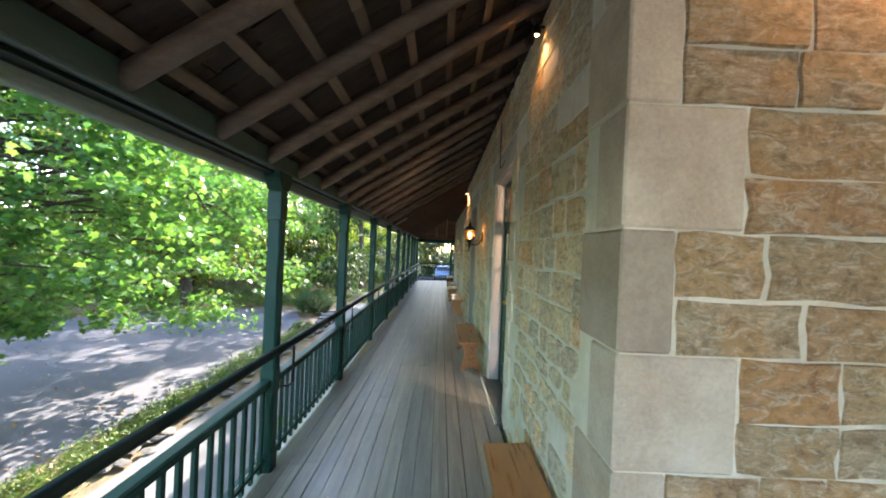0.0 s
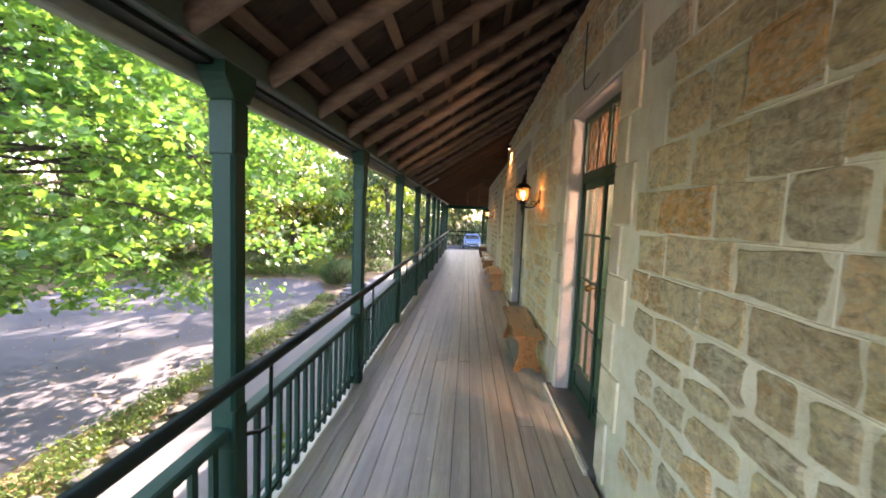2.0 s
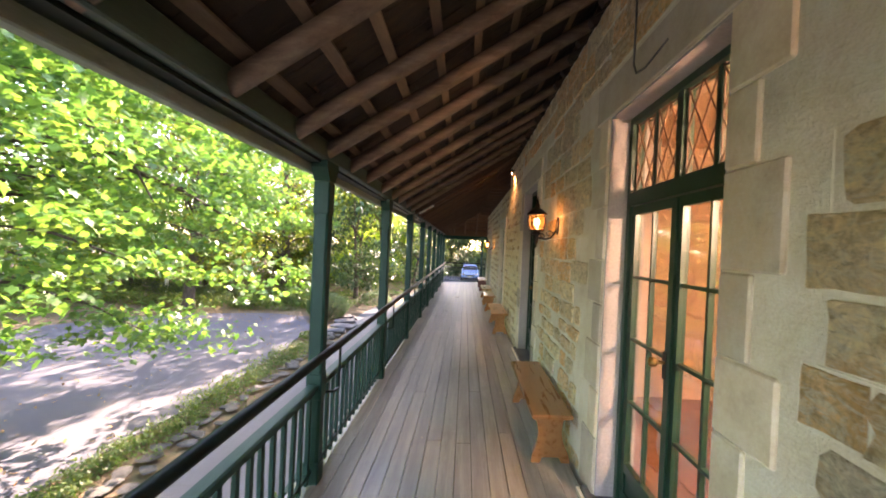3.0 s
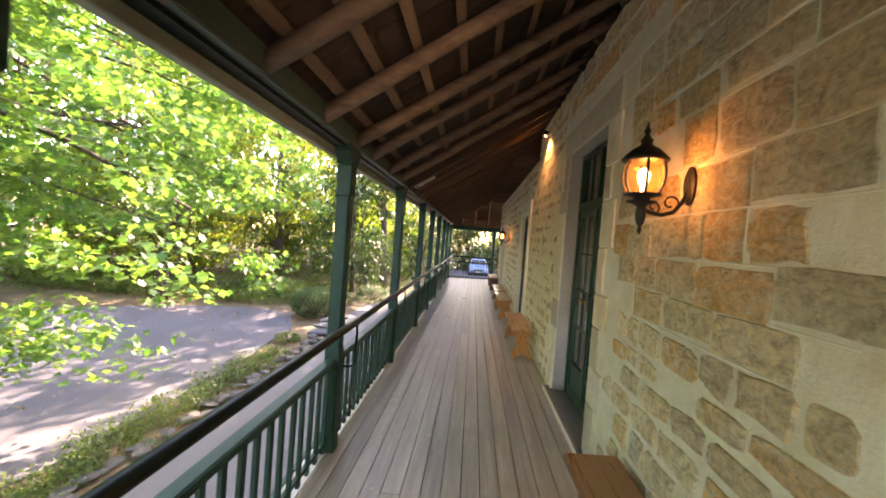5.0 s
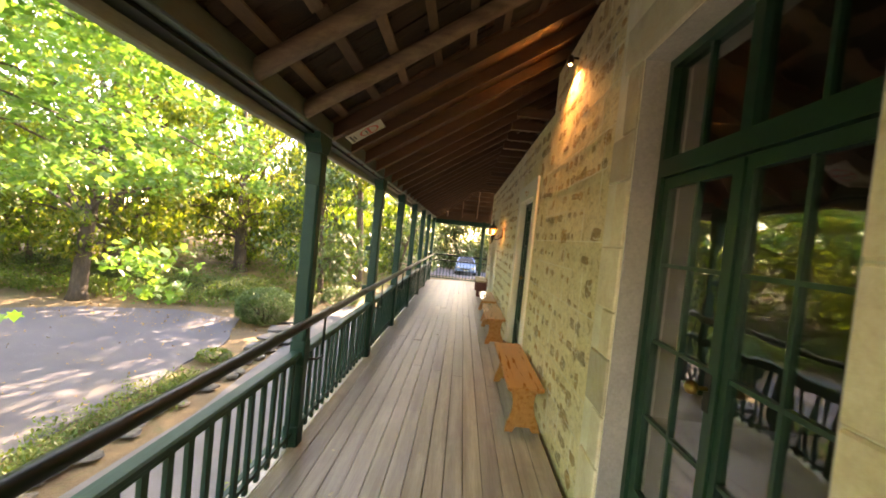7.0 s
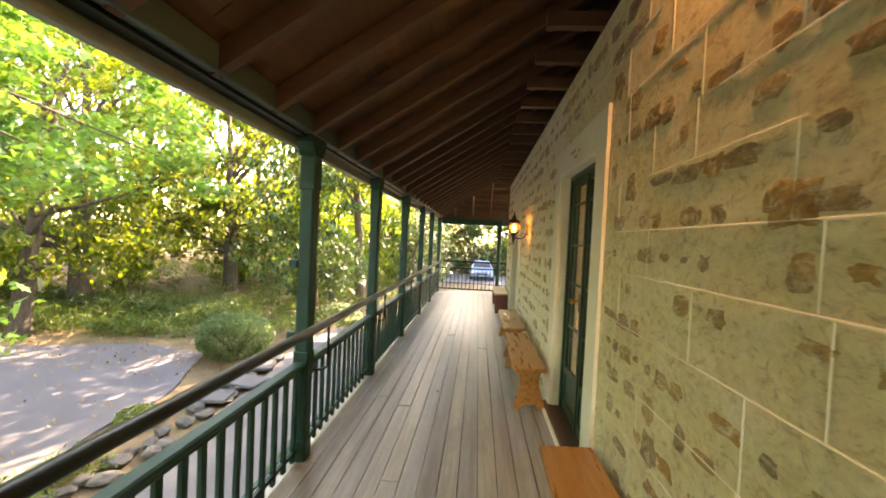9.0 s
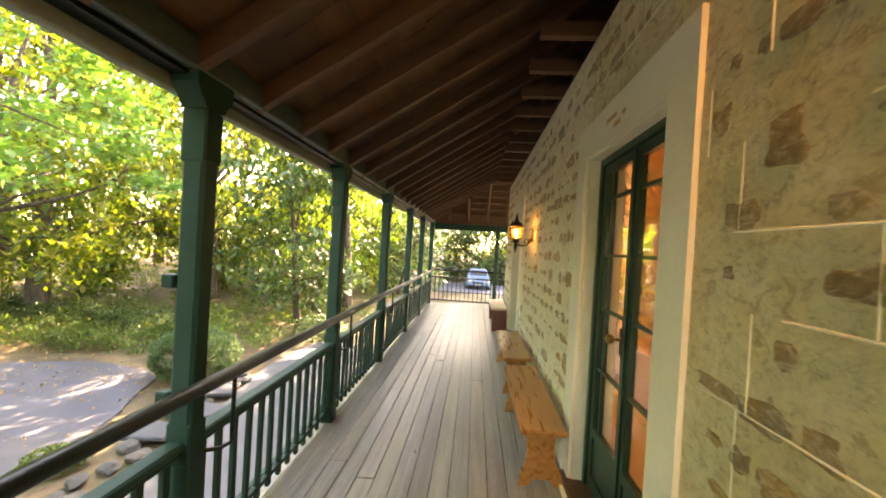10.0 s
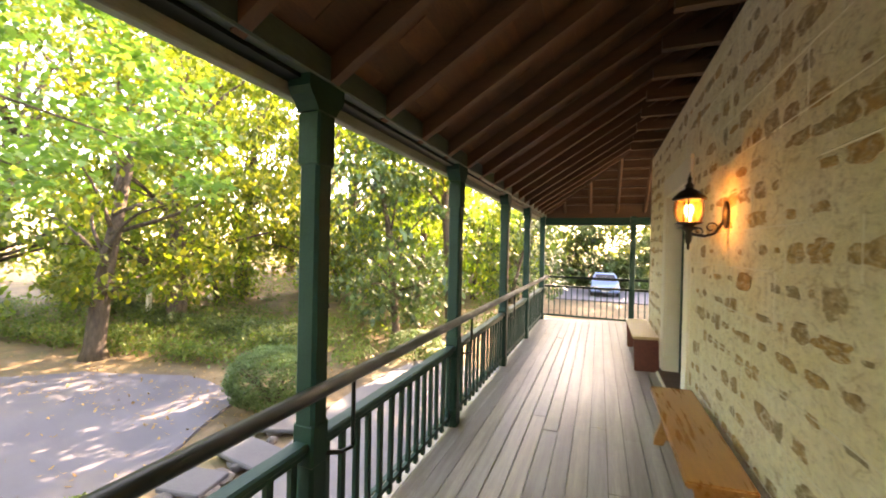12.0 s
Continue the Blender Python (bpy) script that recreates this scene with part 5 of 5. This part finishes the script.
# parked car across the far road
car = thing("car", "pale blue parked hatchback with dark windows", "car", at=(0.4, 41.0, GROUND + 0.05))
CARP = surface("pale blue car paint", [(0.13, 0.22, 0.38), (0.15, 0.24, 0.40)], 0.25, 2, 90, bump=0.02, depth=0.001, coat=0.6)
TYRE = surface("tyre rubber", [(0.015, 0.015, 0.015), (0.025, 0.025, 0.025)], 0.8)
CHROME = surface("silver metal", [(0.5, 0.5, 0.5), (0.6, 0.6, 0.6)], 0.25, metal=1.0)
DARKGLASS = surface("dark car glass", [(0.02, 0.025, 0.03), (0.03, 0.035, 0.04)], 0.08, bump=0.0)
bm = bmesh.new()
rings = []
for yy, zb, zt, w in ((-2.0, 0.42, 0.66, 0.78), (-1.9, 0.30, 0.78, 0.85), (-1.0, 0.25, 0.95, 0.88), (1.6, 0.25, 0.98, 0.88), (1.95, 0.35, 0.9, 0.82)):
    rings.append([bm.verts.new(p) for p in ((-w, yy, zb), (w, yy, zb), (w, yy, zt - 0.12), (w * 0.93, yy, zt), (-w * 0.93, yy, zt), (-w, yy, zt - 0.12))])
for u, w in zip(rings, rings[1:]):
    for k in range(6):
        bm.faces.new((u[k], u[(k + 1) % 6], w[(k + 1) % 6], w[k]))
bm.faces.new(rings[0][::-1]); bm.faces.new(rings[-1])
part("body", bm, CARP, car)
bm = bmesh.new()
rings = []
for z, ya, yb, w in ((0.93, -1.05, 1.85, 0.80), (1.40, -0.35, 1.55, 0.64), (1.46, -0.15, 1.4, 0.56)):
    rings.append([bm.verts.new(p) for p in ((-w, ya, z), (w, ya, z), (w, yb, z), (-w, yb, z))])
for u, w in zip(rings, rings[1:]):
    for k in range(4):
        bm.faces.new((u[k], u[(k + 1) % 4], w[(k + 1) % 4], w[k]))
bm.faces.new(rings[-1])
part("cabin", bm, CARP, car)
bm = bmesh.new()
bm.faces.new([bm.verts.new(p) for p in ((-0.72, -1.0, 0.975), (0.72, -1.0, 0.975), (0.58, -0.40, 1.375), (-0.58, -0.40, 1.375))])
bmesh.ops.solidify(bm, geom=list(bm.faces), thickness=0.02)
part("windscreen", bm, DARKGLASS, car)
for sx in (-1, 1):
    part("headlight", boxes((sx * 0.6 - 0.16, sx * 0.6 + 0.16, -2.02, -1.93, 0.56, 0.70), bev=0.02), CHROME, car)
    for sy in (-1.25, 1.25):
        w = part("tyre", lathe(bmesh.new(), [(0.2, -0.1), (0.31, -0.1), (0.33, -0.06), (0.33, 0.06), (0.31, 0.1), (0.2, 0.1)], (0, 0, 0), 18), TYRE, car)
        w.matrix_basis = pose(sx * 0.80, sy, 0.33, 0, 90, 0)
        part("rim", lathe(bmesh.new(), [(0.05, -0.11), (0.2, -0.105), (0.2, 0.105), (0.05, 0.11)], (0, 0, 0), 14), CHROME, w)
part("grille", boxes((-0.4, 0.4, -2.03, -1.95, 0.44, 0.56)), TYRE, car)
part("number_plate", boxes((-0.2, 0.2, -2.05, -2.03, 0.36, 0.44)), SIGN_WHITE, car)

# ---------- floor boards ----------
BW = 0.132
board_mes = [mesh_of("floor_board", boxes((-(BW - g) / 2, (BW - g) / 2, -0.5, 0.5, -0.03, 0.0), bev=0.0), BOARD) for g in (0.004, 0.006, 0.009)]
k = 0
x = -1.352 + BW / 2
while x < 0.80:
    y = -5.9 - rng.uniform(0, 2)
    while y < END_Y + 0.15:
        ln = min(rng.uniform(4.2, 7.5), END_Y + 0.17 - y)
        if ln < 0.3:
            break
        o = piece("floor_board", board_mes[int(rng.integers(3))], floor, pose(x, y + ln / 2, floor_z(x) + rng.normal(0, 0.0012), rng.normal(0, 0.02), TILT + rng.normal(0, 0.25), 0))
        o.scale = (1, ln - 0.004, 1)
        y += ln
    x += BW
while x < 4.5:
    for y0, y1 in ((-5.9, 0.615), (Y1 + 0.01, END_Y + 0.15)):
        o = piece("floor_board", board_mes[0], floor, pose(x, (y0 + y1) / 2, floor_z(0.8), 0, 0, 0))
        o.scale = (1, y1 - y0, 1)
    x += BW


# ---------- stones ----------
def stone_shape(seed, irregular, power):
    """A unit stone face (y, z within about 0.5, proud towards -x): a rounded block with a wandering outline."""
    r = np.random.default_rng(seed)
    n = 14 if power > 4 else 26
    inner = (0.93, 0.9) if power > 4 else (0.88, 0.84)
    ph, am = r.uniform(0, math.tau, 4), r.normal(0, irregular, 4)
    pts = []
    for k in range(n):
        a = (k + 0.5 + r.normal(0, 0.12)) * math.tau / n
        q = 1 + sum(am[i] * math.sin((i + 2) * a + ph[i]) for i in range(4)) - abs(irregular) * 0.4
        if power < 4:
            q += r.normal(0, 0.045)
        c, d = math.cos(a), math.sin(a)
        pts.append((0.5 * q * math.copysign(abs(c) ** (2 / power), c), 0.5 * q * math.copysign(abs(d) ** (2 / power), d)))
    if power > 8:
        base = [(-0.5, -0.5), (-0.2, -0.5), (0.15, -0.5), (0.5, -0.5), (0.5, -0.1), (0.5, 0.2), (0.5, 0.5), (0.2, 0.5), (-0.15, 0.5), (-0.5, 0.5), (-0.5, 0.2), (-0.5, -0.15)]
        pts, n, inner = [(a + r.normal(0, irregular), b + r.normal(0, irregular)) for a, b in base], 12, (0.965, 0.945)
    v = [(0.4, a, b) for a, b in pts] + [(-0.85 + r.normal(0, 0.15), a * inner[0], b * inner[1]) for a, b in pts] + [(-1.1, r.normal(0, 0.1), r.normal(0, 0.1))]
    f = [(k, n + k, n + (k + 1) % n, (k + 1) % n) for k in range(n)] + [(n + k, 2 * n, n + (k + 1) % n) for k in range(n)]
    return v, f


def library(count, irregular, power, mat, name):
    out = []
    for k in range(count):
        v, f = stone_shape(100 + k + int(irregular * 1000), irregular, power)
        me = bpy.data.meshes.new(name)
        me.from_pydata(v, [], f)
        me.materials.append(mat)
        out.append((me, np.array(v), f))
    return out


SQUARED = library(14, 0.02, 9.0, STONE, "stone")
ASHLAR = library(8, 0.022, 9.0, STONE_CORNER, "stone")
ROUGH = library(24, 0.055, 5.2, STONE, "stone")
BLOTCH = library(40, 0.085, 3.1, STONE, "stone")


def clear_of_openings(y0, y1, z0, z1, pad):
    for k, (a, b, s, t) in enumerate(OPENINGS):
        p = pad if k < 2 else 0.235
        top = 0.02 if k < 2 else 0.24
        if y1 > a - p and y0 < b + p and z0 < t + top + (0.28 if k < 2 else 0):
            return False
    return True


placed, ribbons = [], []
for zone, (ya, yb) in enumerate(((Y0 + 0.42, 8.75), (8.75, Y1))):
    z = 0.06
    top = 3.6 if zone == 0 else 3.58
    while z < top:
        low = z < 1.25 and zone == 0
        h = rng.uniform(0.13, 0.21) if low or zone else rng.uniform(0.16, 0.26)
        h = min(h, top - z)
        if h < 0.08:
            break
        y = ya - rng.uniform(0, 0.2)
        wave = rng.uniform(-0.01, 0.01)
        while y < yb:
            L = rng.uniform(0.14, 0.40) if low else rng.uniform(0.18, 0.5)
            if zone:
                L = rng.uniform(0.08, 0.22) if y < 11.4 else rng.uniform(0.10, 0.30)
            y1 = min(y + L, yb)
            y0 = max(y, ya)
            if y1 - y0 > 0.1 and not (y1 > 10.7 and z + h > 3.17) and clear_of_openings(y0, y1, z, z + h, 0.32):
                placed.append((zone, low, y0, y1, z, z + h))
            y += L
        z += h
        if zone == 0:
            ribbons.append((zone, ya, yb, z, h))
ruled = 0.22
while ruled < 3.5:
    step = rng.uniform(0.20, 0.33)
    ribbons.append((1, 8.75, Y1 if ruled < 3.15 else 10.65, ruled, step))
    ruled += step

house_rest_v, house_rest_f, smear_v, smear_f = [], [], [], []
count = 0
for zone, low, y0, y1, z0, z1 in placed:
    if zone == 0:
        lib = ROUGH if low or rng.random() < 0.35 else SQUARED
        gap = 0.024 if low else 0.014
        keep = 0.93 if low else 0.95
        w, h = (y1 - y0) - gap, (z1 - z0) - gap * 0.9
        proud = rng.uniform(0.005, 0.018)
    else:
        lib, keep = BLOTCH, 0.75
        q = rng.uniform(0.3, 1.0)
        w, h = (y1 - y0) * q * rng.uniform(0.9, 1.5), (z1 - z0) * q * rng.uniform(0.4, 0.95)
        proud = rng.uniform(0.002, 0.005)
    if rng.random() > keep:
        continue
    me, v, f = lib[int(rng.integers(len(lib)))]
    c = (WALL_X, (y0 + y1) / 2 + rng.normal(0, 0.006), (z0 + z1) / 2 + rng.normal(0, 0.006))
    near = (zone == 0 and 1.0 < c[1] < 9.0 and 0.2 < c[2] < 2.9)
    if near and count < 300:
        o = piece("stone", me, wall, pose(*c))
        o.scale = (proud, w, h)
        count += 1
    else:
        tv, tf = (house_rest_v, house_rest_f) if zone == 0 else (smear_v, smear_f)
        b = len(tv)
        tv.extend((v * np.array([proud, w, h]) + np.array(c)).tolist())
        tf.extend([tuple(b + i for i in q) for q in f])
raw_mesh("rubble", house_rest_v, house_rest_f, STONE_REST, wall, "sandstone rubble", "stuff")
raw_mesh("rubble", smear_v, smear_f, STONE_SMEARED, wall, "sandstone rubble smeared with lime", "stuff")


def ribbon_strips():
    """Raised pale pointing along the courses, slightly wavering."""
    bm = bmesh.new()
    for zone, ya, yb, z, step in ribbons:
        y = ya
        while y < yb:
            L = rng.uniform(0.5, 1.3)
            y1 = min(y + L, yb)
            if rng.random() < (0.9 if zone else (0.75 if z > 1.2 else 0.15)) and clear_of_openings(y, y1, z, z, 0.05):
                dz = [0.006 * noise.noise((yy * 2.2, z * 5, 1)) for yy in (y, y1)]
                for q, (a, b) in enumerate(((y, y1),)):
                    vs = [bm.verts.new(p) for p in ((WALL_X - 0.002, a, z + dz[0] - 0.004), (WALL_X - 0.002, b, z + dz[1] - 0.004), (WALL_X - 0.002, b, z + dz[1] + 0.004), (WALL_X - 0.002, a, z + dz[0] + 0.004), (WALL_X - 0.005, a, z + dz[0]), (WALL_X - 0.005, b, z + dz[1]))]
                    bm.faces.new((vs[0], vs[1], vs[5], vs[4]))
                    bm.faces.new((vs[4], vs[5], vs[2], vs[3]))
                    bm.faces.new((vs[0], vs[4], vs[3]))
                    bm.faces.new((vs[1], vs[2], vs[5]))
            y = y1
    uprights = [(0, y1, z0, z1) for zone, low, y0, y1, z0, z1 in placed if zone == 0 and not low and rng.random() < 0.5]
    for zone, ya, yb, z, step in ribbons:
        y = ya + rng.uniform(0.1, 0.5)
        while zone and y < yb:
            if clear_of_openings(y, y, z, z + step, 0.05) and not (y > 10.6 and z + step > 3.15):
                uprights.append((1, y, z, z + step))
            y += rng.uniform(0.3, 0.9)
    for zone, y1, z0, z1 in uprights:
        if zone == 0 or rng.random() < 0.8:
            vs = [bm.verts.new(p) for p in ((WALL_X - 0.002, y1 - 0.005, z0), (WALL_X - 0.002, y1 + 0.005, z0), (WALL_X - 0.002, y1 + 0.005, z1), (WALL_X - 0.002, y1 - 0.005, z1), (WALL_X - 0.005, y1, z0), (WALL_X - 0.005, y1, z1))]
            bm.faces.new((vs[0], vs[4], vs[5], vs[3]))
            bm.faces.new((vs[4], vs[1], vs[2], vs[5]))
    r = part("pointing", bm, RIBBON, wall, "raised pale ribbon pointing")
    tagged(r, kind="stuff")


ribbon_strips()


def block(parent, x0, x1, y0, y1, z0, z1, mat=DRESSED, name="quoin"):
    return part(name, boxes((x0, x1, y0, y1, z0, z1), bev=0.008), mat, parent)


# dressed blocks round the first two doors and at the corner
for a, b, s, t in (D1, D2):
    z, k = 0.1, 0
    while z < t - 0.02:
        h = min(rng.uniform(0.26, 0.42), t - z)
        w = 0.30 if k % 2 else 0.17
        block(wall, WALL_X - 0.014, WALL_X + 0.05, a - w, a - 0.003, z + 0.003, z + h - 0.003)
        w = 0.17 if k % 2 else 0.30
        block(wall, WALL_X - 0.014, WALL_X + 0.05, b + 0.003, b + w, z + 0.003, z + h - 0.003)
        z += h
        k += 1
    block(wall, WALL_X - 0.014, WALL_X + 0.05, a - 0.25, b + 0.25, t + 0.003, t + 0.27, DRESSED, "lintel")
z, k = 0.05, 0
corner_courses = []
while z < 4.5:
    h = rng.uniform(0.43, 0.52)
    wx, wy = (0.46, 0.26) if k % 2 == 0 else (0.20, 0.42)
    part("quoin", boxes((WALL_X - 0.012, WALL_X + wx, Y0 - 0.012, Y0 + wy, z + 0.004, z + h - 0.004), bev=0.01), QUOIN, corner)
    corner_courses.append((z, z + h, WALL_X + wx))
    z += h
    k += 1
for z0, z1, x in corner_courses:
    for za, zb in ((z0, z0 * 0.55 + z1 * 0.45), (z0 * 0.55 + z1 * 0.45, z1)):
        xx = x
        while xx < 4.0:
            L = rng.uniform(0.24, 0.6)
            me, v, f = ASHLAR[int(rng.integers(8))]
            o = piece("stone", me, corner, pose(xx + L / 2, Y0, (za + zb) / 2, 0, 0, 90))
            o.scale = (rng.uniform(0.008, 0.02), L - 0.012, zb - za - 0.012)
            xx += L
